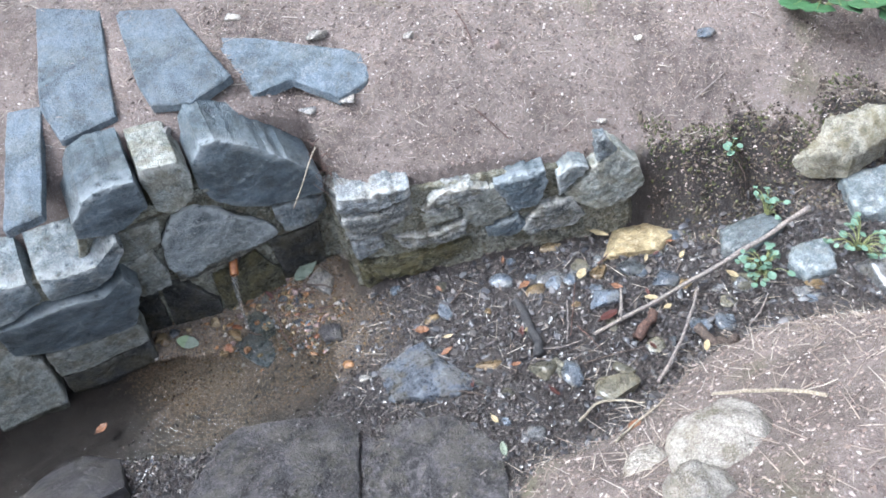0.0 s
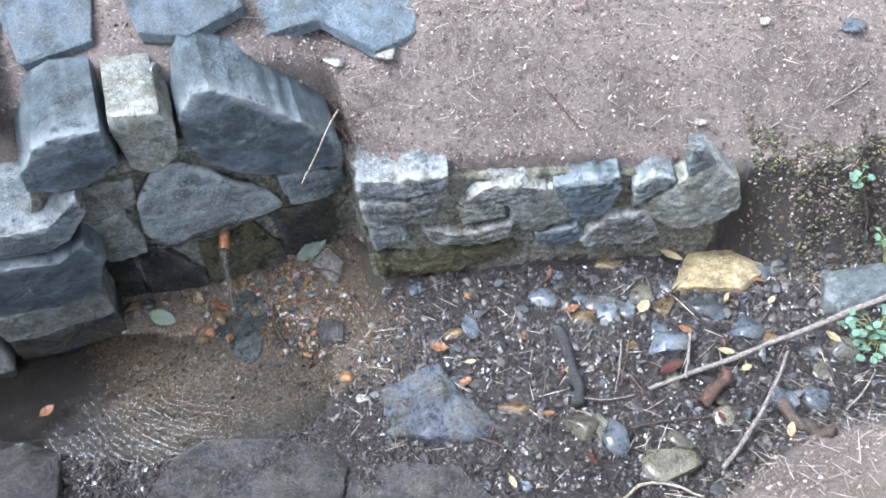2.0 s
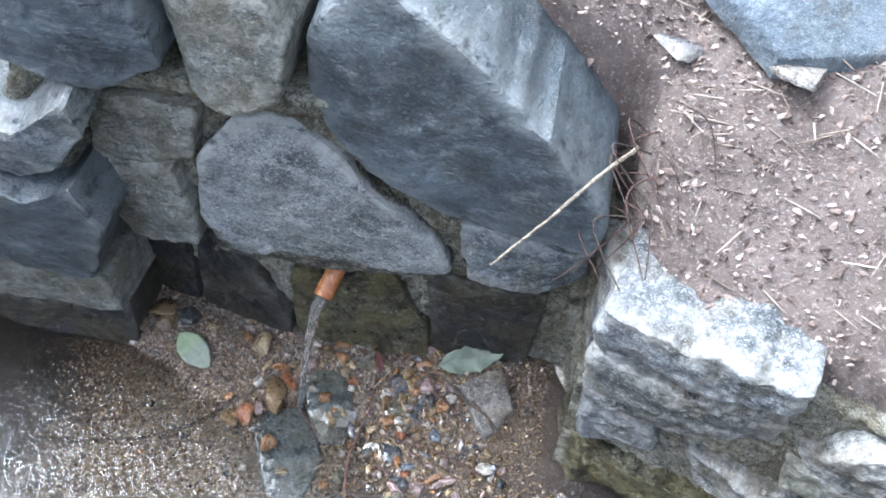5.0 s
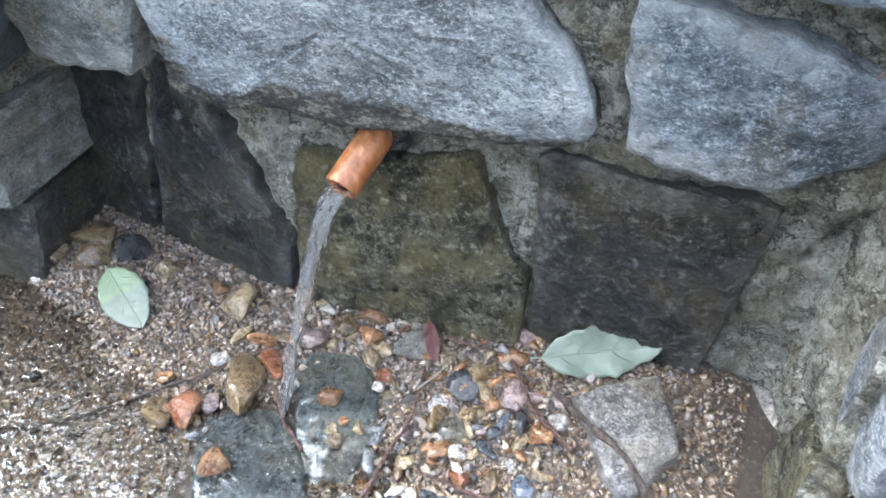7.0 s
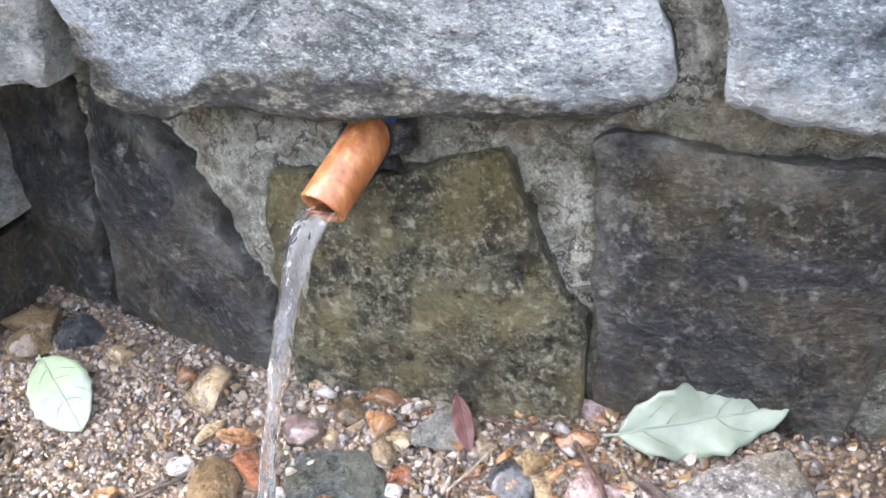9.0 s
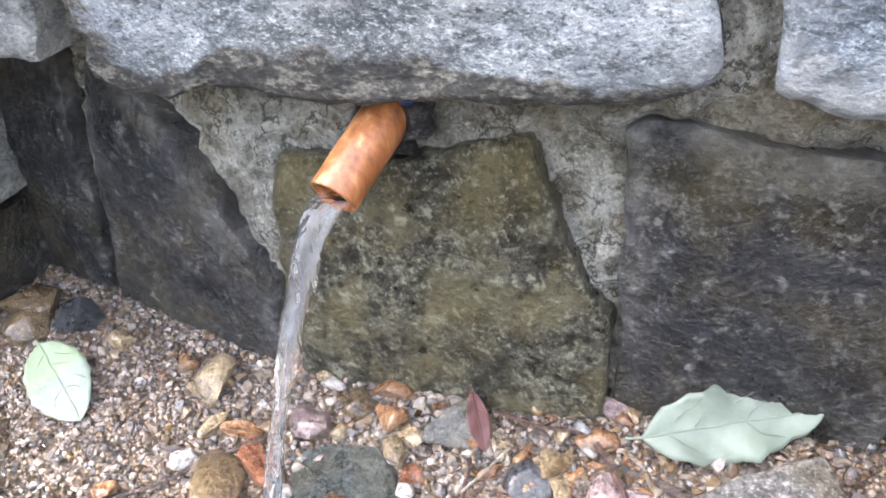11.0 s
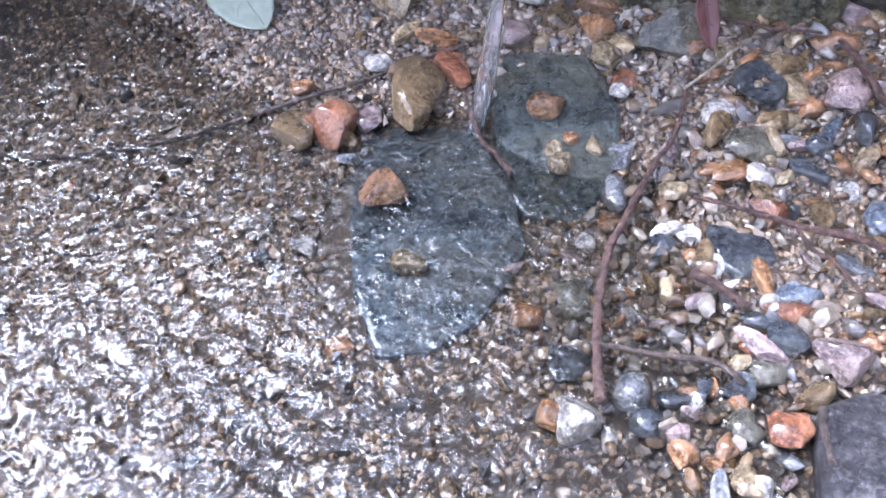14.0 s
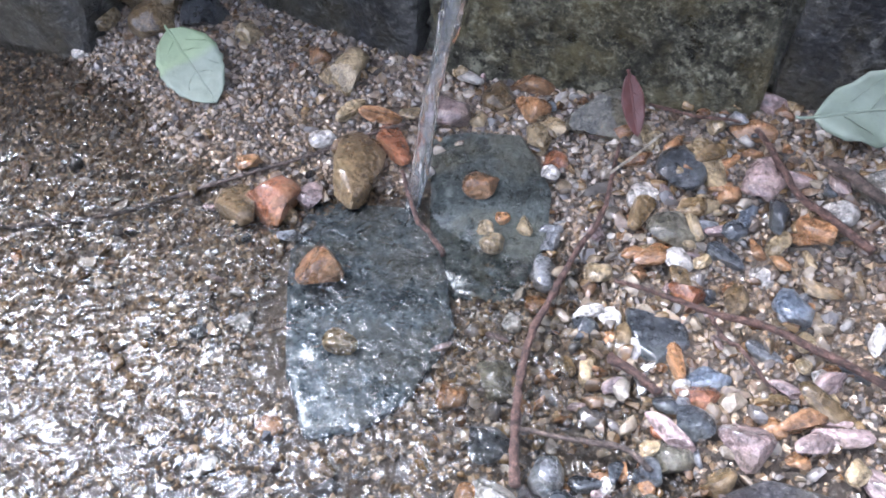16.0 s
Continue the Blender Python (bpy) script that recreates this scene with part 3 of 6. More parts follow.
# ---- pavers on the bank ----
def laid(name, outline, z_of, mat, thick, label, category, group="", sink=0.4, **kw):
    """A flat stone that lies on the ground, tilted with it."""
    pts = np.array(outline, float)
    c = pts.mean(0)
    e = 0.05
    gx = (z_of(c[0] + e, c[1]) - z_of(c[0] - e, c[1])) / (2 * e)
    gy = (z_of(c[0], c[1] + e) - z_of(c[0], c[1] - e)) / (2 * e)
    v, f, rim = stone_mesh(outline, thick * (1 - sink), thick * sink, seed=next(seeds), **kw)
    z0 = float(z_of(c[0], c[1]))
    v = [(p[0] - c[0], p[1] - c[1], p[2] + gx * (p[0] - c[0]) + gy * (p[1] - c[1])) for p in v]
    ob = mesh_ob(name, v, f, mat, sharp=32)
    ob.location = (c[0], c[1], z0)
    return tagged(ob, label, category, group)


bz = lambda x, y: float(land_z(x, y))
for out in (
    [(-0.236, 0.231), (-0.29, -0.04), (-0.363, -0.05), (-0.303, 0.247)],
    [(-0.181, 0.53), (-0.053, 0.466), (-0.102, 0.147), (-0.217, 0.129), (-0.236, 0.231)],
    [(-0.018, 0.449), (0.105, 0.388), (0.153, 0.139), (0.056, 0.104), (-0.021, 0.133), (-0.032, 0.202)],
    [(0.161, 0.277), (0.268, 0.233), (0.412, 0.149), (0.464, 0.109), (0.43, 0.052), (0.356, 0.043), (0.282, 0.119), (0.189, 0.114)],
):
    laid("paving_slab", out, (lambda x, y: 0.488 + 0.45 * (y - 0.083)) if out[0][0] > 0.1 else (lambda x, y: 0.515 + 0.25 * (y + 0.02)), PAVER, 0.022, "blue-grey slate paving slab bedded in soil", "paving slab", "slabs on the bank", sink=0.75, bulge=0.0, bevel=0.005, rough=0.35, cut=0.08)

# ---- rocks of the gully ----
for nm, out, mat, th, lab in (
    ("flat_rock", [(-0.583, -0.263), (-0.499, -0.203), (-0.441, -0.225), (-0.382, -0.286), (-0.365, -0.402), (-0.5, -0.42)], FLOOR_ROCK, 0.05, "dark flat rock at the pool's edge"),
    ("flat_rock", [(-0.171, -0.376), (-0.116, -0.36), (0.084, -0.427), (0.1, -0.486), (0.043, -0.632), (-0.254, -0.465)], FLOOR_ROCK, 0.045, "broad dark flat rock beside the pool"),
    ("flat_rock", [(0.11, -0.504), (0.184, -0.509), (0.292, -0.564), (0.342, -0.67), (0.307, -0.78), (0.055, -0.65)], FLOOR_ROCK, 0.045, "broad brown-grey flat rock in the gully"),
    ("flat_rock", [(0.206, -0.36), (0.322, -0.355), (0.35, -0.446), (0.394, -0.525), (0.317, -0.513), (0.193, -0.457)], WET_SLATE, 0.03, "wet blue-grey slate lying in the gravel"),
    ("flat_rock", [(0.81, -0.36), (0.9, -0.27), (0.98, -0.3), (1.02, -0.37), (0.93, -0.41)], TAN_ROCK, 0.045, "yellow-brown slab leaning against the wall's foot"),
    ("flat_rock", [(1.107, -0.418), (1.185, -0.468), (1.203, -0.526), (1.07, -0.542), (1.044, -0.504)], SLATE, 0.06, "grey split rock in the gully"),
    ("flat_rock", [(1.13, -0.62), (1.17, -0.585), (1.24, -0.615), (1.2, -0.69), (1.14, -0.67)], SLATE, 0.05, "pale grey rock in the gully"),
    ("flat_rock", [(1.388, -0.49), (1.509, -0.557), (1.405, -0.655), (1.34, -0.602)], SLATE, 0.06, "grey split rock in the gully"),
):
    laid(nm, out, bz, mat, th, lab, "rock", bulge=0.004, sink=0.72 if mat is FLOOR_ROCK else 0.5, cut=0.35 if mat is FLOOR_ROCK else 1.0, bevel=0.003 if mat is FLOOR_ROCK else 0.006, rough=0.7 if mat is FLOOR_ROCK else 1.0)


def boulder(x, y, rx, ry, rz, sink, mat, label, turn=0.0):
    """A weathered rounded boulder, half sunk in the ground."""
    bm = bmesh.new()
    bmesh.ops.create_icosphere(bm, subdivisions=5, radius=1.0)
    o = next(seeds) * 5.7
    for v in bm.verts:
        d = v.co.normalized()
        r = 1 + 0.22 * noise.noise((d.x * 1.3, d.y * 1.3, d.z * 1.3 + o)) + 0.09 * noise.noise((d.x * 3.5, d.y * 3.5, d.z * 3.5 + o)) + 0.025 * noise.noise((d.x * 11, d.y * 11, d.z * 11 + o))
        crack = abs(noise.noise((d.x * 1.1 + o, d.y * 1.1, d.z * 0.6)))
        r -= 0.05 * max(0.0, 1 - crack / 0.05)
        v.co = (d.x * r * rx, d.y * r * ry, d.z * r * rz)
    me = bpy.data.meshes.new("boulder")
    bm.to_mesh(me)
    bm.free()
    me.polygons.foreach_set("use_smooth", [True] * len(me.polygons))
    me.materials.append(mat)
    ob = new("boulder", me)
    ob.location = (x, y, float(land_z(x, y)) + rz * (1 - 2 * sink))
    ob.rotation_euler = (0.0, 0.0, turn)
    return tagged(ob, label, "rock")


BANK_ROCK = rock_material("bank_rock", (0.19, 0.168, 0.14), (0.33, 0.3, 0.262), (0.5, 0.47, 0.425), 0.5, 0.85, moss=0.25, streak=0.0, edge=0.0, mottle=0.25, dusty_lit_top=0.5)
boulder(0.55, -1.04, 0.085, 0.08, 0.06, 0.64, BANK_ROCK, "pale weathered boulder half sunk in the bank", 0.5)
boulder(0.44, -1.11, 0.05, 0.045, 0.04, 0.55, BANK_ROCK, "small pale weathered rock in the bank", 1.2)
boulder(0.47, -0.965, 0.04, 0.03, 0.02, 0.55, BANK_ROCK, "low flat pale rock in the bank", 0.1)

# ---- the spout ----
def tube(name, mat, parent, p0, p1, r_out, r_in, seg=28, rings=10, label=""):
    a, b = Vector(p0), Vector(p1)
    ax = (b - a).normalized()
    q = ax.to_track_quat("Z", "Y").to_matrix()
    verts, faces = [], []
    prof = [(r_out, t) for t in np.linspace(0, 1, rings)] + [(r_out * 0.97, 1.006), (r_in * 1.03, 1.006), (r_in, 0.985), (r_in, 0.3)]
    for r, t in prof:
        for k in range(seg):
            an = 2 * math.pi * k / seg
            rr = r * (1 + 0.012 * math.sin(3 * an + 1))
            verts.append(a + (b - a) * t + q @ Vector((rr * math.cos(an), rr * math.sin(an), 0)))
    for j in range(len(prof) - 1):
        for k in range(seg):
            k2 = (k + 1) % seg
            faces.append((j * seg + k, j * seg + k2, (j + 1) * seg + k2, (j + 1) * seg + k))
    return mesh_ob(name, verts, faces, mat, parent, label=label)


def copper_material():
    m, n, l, p = material("spout_brown")
    co = n.new("ShaderNodeTexCoord").outputs["Object"]
    mp = n.new("ShaderNodeMapping")
    mp.inputs["Rotation"].default_value = (0.6, 0.5, 0.0)
    mp.inputs["Scale"].default_value = (1.0, 1.0, 0.15)
    l.new(co, mp.inputs["Vector"])
    f = add_noise(n, l, mp.outputs["Vector"], 220.0, 6.0, 0.6)
    l.new(ramp(n, l, f, [(0.3, (0.15, 0.05, 0.017)), (0.52, (0.3, 0.11, 0.036)), (0.72, (0.5, 0.25, 0.11))]), p.inputs["Base Color"])
    p.inputs["Roughness"].default_value = 0.38
    bumped(n, l, p, f, 0.2, 0.001)
    return m


SPOUT = copper_material()
spout = new("spout")
spout.location = (0.004, 0.012, 0.176)
tagged(spout, "short orange-brown bamboo-like spout in the wall", "spout")
bpy.context.view_layer.update()
pipe = tube("pipe", SPOUT, spout, (0.0228, 0.065, 0.2096), (-0.006, -0.026, 0.152), 0.0103, 0.0082)



def ragged_ring(centre, r_in, r_out, depth, seed, seg=48):
    """A torn flat ring that lies against the wall."""
    verts, faces = [], []
    for k in range(seg):
        a = 6.283 * k / seg
        w = 1 + 0.55 * noise.noise((math.cos(a) * 2.3, math.sin(a) * 2.3, seed)) + 0.25 * noise.noise((math.cos(a) * 8, math.sin(a) * 8, seed))
        for r, y in ((r_in, 0.004), (r_in, -depth), ((r_in + r_out * w) / 2, -depth * (0.7 + 0.5 * w)), (r_out * w, -depth * 0.5), (r_out * w, 0.004)):
            verts.append((centre[0] + r * math.cos(a), centre[1] + y, centre[2] + 1.15 * r * math.sin(a)))
    for k in range(seg):
        for j in range(4):
            a, b = k * 5 + j, ((k + 1) % seg) * 5 + j
            faces.append((a, b, b + 1, a + 1))
    return verts, faces


RUBBER = rock_material("black_rubber", (0.008, 0.008, 0.009), (0.022, 0.022, 0.023), (0.12, 0.11, 0.1), 0.3, 0.5, edge=0.0, mottle=0.3)
v, f = ragged_ring((0.0045, 0.0075, 0.173), 0.0098, 0.0165, 0.006, 3.0)
mesh_ob("collar", v, f, RUBBER, spout, label="torn black rubber collar round the pipe")
BLUE, bn, bl, bp = material("blue_plastic")
bl.new(ramp(bn, bl, add_noise(bn, bl, bn.new("ShaderNodeTexCoord").outputs["Object"], 300.0), [(0.3, (0.01, 0.05, 0.22)), (0.7, (0.04, 0.16, 0.5))]), bp.inputs["Base Color"])
bp.inputs["Roughness"].default_value = 0.3
twig_like = [(0.0145 + 0.004 * math.cos(a) * w, 0.001 + 0.0025 * math.sin(b) * w, 0.184 + 0.004 * math.sin(a) * math.cos(b) * w) for a in np.linspace(0, 5.61, 9) for b, w in ((-1.2, 0.6), (0.0, 1.0), (1.2, 0.7))]
mesh_ob("blue_plug", twig_like, [(3 * i + j, 3 * ((i + 1) % 9) + j, 3 * ((i + 1) % 9) + j + 1, 3 * i + j + 1) for i in range(9) for j in range(2)] + [tuple(3 * i for i in range(9)), tuple(3 * i + 2 for i in range(9))[::-1]], BLUE, spout, label="scrap of blue plastic in the gap")

# ---- water ----
def water_material():
    m, n, l, p = material("water")
    n.remove(p)
    out = n["Material Output"]
    tr, gl, mx, fr = n.new("ShaderNodeBsdfTransparent"), n.new("ShaderNodeBsdfGlossy"), n.new("ShaderNodeMixShader"), n.new("ShaderNodeFresnel")
    tr.inputs["Color"].default_value = (0.7, 0.69, 0.66, 1)
    fr.inputs["IOR"].default_value = 1.38
    co = n.new("ShaderNodeTexCoord").outputs["Object"]
    wm = n.new("ShaderNodeMapping")
    wm.inputs["Location"].default_value = (0.03, 0.09, 0.0)
    l.new(co, wm.inputs["Vector"])
    rg = n.new("ShaderNodeTexWave")
    rg.wave_type = "RINGS"
    rg.rings_direction = "Z"
    for key, value in (("Scale", 25.0), ("Distortion", 4.2), ("Detail", 2.0), ("Detail Scale", 2.0), ("Detail Roughness", 0.5)):
        rg.inputs[key].default_value = value
    l.new(wm.outputs["Vector"], rg.inputs["Vector"])
    sq = n.new("ShaderNodeTexNoise")
    for key, value in (("Scale", 92.0), ("Detail", 2.0), ("Roughness", 0.5), ("Distortion", 1.6)):
        sq.inputs[key].default_value = value
    l.new(co, sq.inputs["Vector"])
    ln = n.new("ShaderNodeVectorMath")
    ln.operation = "LENGTH"
    l.new(wm.outputs["Vector"], ln.inputs[0])
    l.new(ramp(n, l, ln.outputs["Value"], [(0.13, (0.17,)), (0.2, (0.12,)), (0.32, (0.08,)), (0.5, (0.04,))]), gl.inputs["Roughness"])
    ring = mixed(n, l, 1.0, rg.outputs["Fac"], ramp(n, l, ln.outputs["Value"], [(0.0, (0.2,)), (0.1, (0.15,)), (0.13, (0.3,)), (0.17, (0.5,)), (0.3, (0.5,)), (0.45, (0.55,))]), "MULTIPLY")
    chop = mixed(n, l, 1.0, sq.outputs["Fac"], ramp(n, l, ln.outputs["Value"], [(0.0, (4.6,)), (0.06, (4.0,)), (0.1, (2.8,)), (0.14, (2.2,)), (0.18, (1.7,)), (0.26, (1.3,)), (0.4, (0.6,)), (0.6, (0.3,))]), "MULTIPLY")
    f = mixed(n, l, 1.0, ring, chop, "ADD")
    b = n.new("ShaderNodeBump")
    b.inputs["Strength"].default_value = 1.0
    b.inputs["Distance"].default_value = 0.0015
    l.new(f, b.inputs["Height"])
    l.new(b.outputs["Normal"], gl.inputs["Normal"])
    l.new(b.outputs["Normal"], fr.inputs["Normal"])
    l.new(fr.outputs["Fac"], mx.inputs["Fac"])
    l.new(tr.outputs["BSDF"], mx.inputs[1])
    l.new(gl.outputs["BSDF"], mx.inputs[2])
    l.new(mx.outputs["Shader"], out.inputs["Surface"])
    return m


WATER = water_material()
xs, ys = np.arange(-0.95, 0.26, 0.006), np.arange(-0.62, 0.04, 0.006)
wx, wy = np.meshgrid(xs, ys)
far = np.hypot(wx + 0.02, wy + 0.1)
wz = WATER_Z + 0.0003 * np.sin(far * 520) * np.exp(-far / 0.11) + 0.0005 * np.sin(70 * wx + 30 * wy + 2 * np.sin(40 * wy))
# the sheet that runs off the slates stands a little higher
wz = wz + 0.0035 * np.exp(-((wx + 0.01) / 0.09) ** 2 - ((wy + 0.155) / 0.055) ** 2)
wf = [(j * len(xs) + i, j * len(xs) + i + 1, (j + 1) * len(xs) + i + 1, (j + 1) * len(xs) + i) for j in range(len(ys) - 1) for i in range(len(xs) - 1)]
water = tagged(mesh_ob("water", np.stack([wx.ravel(), wy.ravel(), wz.ravel()], 1).tolist(), wf, WATER), "shallow rippled water of the spring's pool", "water", kind="structure")
water.visible_shadow = False


def clear_material(name, rough):
    m, n, l, p = material(name)
    p.inputs["Base Color"].default_value = (0.96, 0.98, 1.0, 1)
    p.inputs["Roughness"].default_value = rough
    p.inputs["IOR"].default_value = 1.33
    p.inputs["Transmission Weight"].default_value = 0.97
    co = n.new("ShaderNodeTexCoord").outputs["Object"]
    mp = n.new("ShaderNodeMapping")
    mp.inputs["Scale"].default_value = (1.0, 1.0, 0.3)
    l.new(co, mp.inputs["Vector"])
    bumped(n, l, p, add_noise(n, l, mp.outputs["Vector"], 170.0, 2.0, 0.5), 1.0, 0.005)
    return m


def build_jet():
    """The falling jet, twisted and drawn out as it falls."""
    p0, p1 = Vector((-0.0075, -0.022, 0.1495)), Vector((-0.028, -0.083, WATER_Z))
    seg, rings = 20, 46
    verts, faces = [], []
    for j in range(rings):
        t = j / (rings - 1)
        c = Vector((p0.x + (p1.x - p0.x) * t ** 0.62, p0.y + (p1.y - p0.y) * t ** 0.62, p0.z + (p1.z - p0.z) * t))
        a, b = 0.0082 * (1 - 0.6 * t ** 0.45), 0.0055 * (1 - 0.45 * t ** 0.5)
        tw = 2.2 * t + 0.5
        for k in range(seg):
            an = 6.283 * k / seg
            w = 1 + 0.6 * noise.noise((math.cos(an) * 1.5, math.sin(an) * 1.5, t * 7))
            x, y = a * w * math.cos(an), b * w * math.sin(an)
            verts.append(c + Vector((x * math.cos(tw) - y * math.sin(tw), x * math.sin(tw) + y * math.cos(tw), 0)))
    for j in range(rings - 1):
        for k in range(seg):
            k2 = (k + 1) % seg
            faces.append((j * seg + k, j * seg + k2, (j + 1) * seg + k2, (j + 1) * seg + k))
    faces += [tuple(range(seg))[::-1], tuple(range((rings - 1) * seg, rings * seg))]
    ob = mesh_ob("water_jet", verts, faces, clear_material("jet", 0.03))
    ob.visible_shadow = False
    return tagged(ob, "clear jet of water falling from the spout", "water jet")


build_jet()


# ---- loose bits ----
def pebble_shapes(subdiv, count, seed, cut=0.75):
    """Unit stones with broken faces, as arrays of corners and triangles."""
    out = []
    rr = random.Random(seed)
    for _ in range(count):
        bm = bmesh.new()
        bmesh.ops.create_icosphere(bm, subdivisions=subdiv, radius=1.0)
        co = np.array([v.co[:] for v in bm.verts])
        tri = np.array([[v.index for v in f.verts] for f in bm.faces])
        bm.free()
        for _ in range(7):
            d = np.array([rr.gauss(0, 1) for _ in range(3)])
            d /= np.linalg.norm(d)
            lim = rr.uniform(cut - 0.13, cut + 0.17)
            over = np.clip(co @ d - lim, 0, None)
            co = co - over[:, None] * d
        co *= np.array([rr.uniform(0.75, 1.25), rr.uniform(0.7, 1.0), rr.uniform(0.6, 0.95)])
        out.append((co, tri))
    return out


def bulk(name, verts, tris, mat, smooth=True, sharp=0):
    me = bpy.data.meshes.new(name)
    me.vertices.add(len(verts))
    me.vertices.foreach_set("co", verts.astype(np.float32).ravel())
    me.loops.add(tris.size)
    me.loops.foreach_set("vertex_index", tris.astype(np.int32).ravel())
    me.polygons.add(len(tris))
    me.polygons.foreach_set("loop_start", (np.arange(len(tris)) * 3).astype(np.int32))
    me.update(calc_edges=True)
    me.validate()
    me.polygons.foreach_set("use_smooth", [smooth] * len(tris))
    if sharp:
        me.set_sharp_from_angle(angle=radians(sharp))
    me.materials.append(mat)
    return new(name, me)


def turned(rng, n, tilt):
    """n random turns about z with a lean."""
    a, b, c = rng.uniform(0, 6.283, n), rng.normal(0, tilt, n), rng.normal(0, tilt, n)
    ca, sa, cb, sb, cc, sc = np.cos(a), np.sin(a), np.cos(b), np.sin(b), np.cos(c), np.sin(c)
    z = np.zeros(n)
    o = np.ones(n)
    rz = np.stack([ca, -sa, z, sa, ca, z, z, z, o], 1).reshape(n, 3, 3)
    rx = np.stack([o, z, z, z, cb, -sb, z, sb, cb], 1).reshape(n, 3, 3)
    ry = np.stack([cc, z, sc, z, o, z, -sc, z, cc], 1).reshape(n, 3, 3)
    return rz @ rx @ ry


def scatter(name, shapes, x, y, size, flat, lift, mat, seed, label, tilt=0.35, long=None, sharp=0, smooth=True, over=None):
    """Scattered bits that rest on the ground. lift: how far their middles stand over it, in sizes."""
    rng = np.random.default_rng(seed)
    n = len(x)
    z = land_z(x, y) + (lift * size * flat if over is None else over)
    rot = turned(rng, n, tilt)
    sc = np.stack([size * (long if long is not None else 1.0), size, size * flat], 1)
    which = rng.integers(0, len(shapes), n)
    V, T, base = [], [], 0
    for s, (co, tri) in enumerate(shapes):
        idx = np.nonzero(which == s)[0]
        if not len(idx):
            continue
        v = np.einsum("nij,nkj->nki", rot[idx], co[None] * sc[idx][:, None]) + np.stack([x[idx], y[idx], z[idx]], 1)[:, None]
        V.append(v.reshape(-1, 3))
        T.append((tri[None] + (np.arange(len(idx)) * len(co))[:, None, None]).reshape(-1, 3) + base)
        base += len(idx) * len(co)
    return tagged(bulk(name, np.concatenate(V), np.concatenate(T), mat, smooth, sharp), label, name.replace("_", " "), kind="stuff")


GRAVEL = island_material("gravel", [(0.0, (0.0180, 0.0150, 0.0128)), (0.1, (0.1130, 0.0552, 0.0215)), (0.2, (0.1641, 0.1054, 0.0478)), (0.32, (0.1130, 0.0753, 0.0405)), (0.42, (0.2159, 0.1709, 0.1190)), (0.52, (0.0462, 0.0436, 0.0415)), (0.62, (0.2567, 0.2159, 0.1675)), (0.72, (0.1028, 0.0577, 0.0286)), (0.82, (0.0821, 0.0725, 0.0659)), (0.93, (0.1700, 0.1207, 0.0716)), (1.0, (0.2983, 0.2610, 0.2150))], 0.25, 0.6, 260.0, 0.8)
GRITTY = island_material("gritty", [(0.0, (0.0279, 0.0218, 0.0177)), (0.3, (0.0766, 0.0583, 0.0439)), (0.5, (0.1394, 0.1062, 0.0762)), (0.65, (0.0557, 0.0490, 0.0451)), (0.8, (0.1318, 0.0796, 0.0415)), (0.93, (0.1742, 0.1394, 0.1062)), (1.0, (0.2924, 0.2456, 0.1955))], 0.3, 0.5, 260.0, 0.7)
SAND = island_material("sand", [(0.0, (0.0564, 0.036, 0.0211)), (0.3, (0.153, 0.101, 0.0569)), (0.6, (0.242, 0.167, 0.0989)), (0.85, (0.113, 0.0778, 0.0483)), (0.94, (0.29, 0.216, 0.143)), (1.0, (0.444, 0.346, 0.248))], 0.35, 0.3, 300.0, 0.5)
MULCH = island_material("mulch", [(0.0, (0.00864, 0.0072, 0.0072)), (0.3, (0.0259, 0.0202, 0.0194)), (0.52, (0.0576, 0.0446, 0.0403)), (0.68, (0.054, 0.054, 0.0619)), (0.84, (0.09, 0.072, 0.0634)), (0.96, (0.115, 0.101, 0.0936)), (1.0, (0.2, 0.185, 0.175))], 0.38, 0.6, 150.0, 0.6)
STONES = island_material("gully_stones", [(0.0, (0.0225, 0.0225, 0.0255)), (0.4, (0.06, 0.06, 0.066)), (0.7, (0.075, 0.0615, 0.051)), (1.0, (0.128, 0.124, 0.128))], 0.45, 0.6, 90.0, 0.2)
MOSS = island_material("moss", [(0.0, (0.024, 0.033, 0.009)), (0.5, (0.06, 0.075, 0.024)), (0.8, (0.102, 0.114, 0.042)), (1.0, (0.168, 0.168, 0.084))], 0.9, 0.5, 200.0)
CLODS = island_material("clods", [(0.0, (0.0248, 0.018, 0.0145)), (0.35, (0.0744, 0.0552, 0.0441)), (0.62, (0.13, 0.102, 0.0812)), (0.85, (0.093, 0.096, 0.0406)), (1.0, (0.223, 0.186, 0.157))], 0.9, 0.5, 160.0)
CHIPS = island_material("chips", [(0.0, (0.054, 0.0378, 0.0324)), (0.3, (0.144, 0.104, 0.0873)), (0.6, (0.252, 0.194, 0.167)), (0.85, (0.342, 0.279, 0.248)), (0.96, (0.414, 0.36, 0.324)), (1.0, (0.594, 0.558, 0.522))], 0.85, 0.4, 160.0)
STRAWS = island_material("straws", [(0.0, (0.09, 0.065, 0.05)), (0.4, (0.27, 0.22, 0.18)), (0.7, (0.34, 0.29, 0.24)), (1.0, (0.48, 0.44, 0.38))], 0.8, 0.3, 160.0)


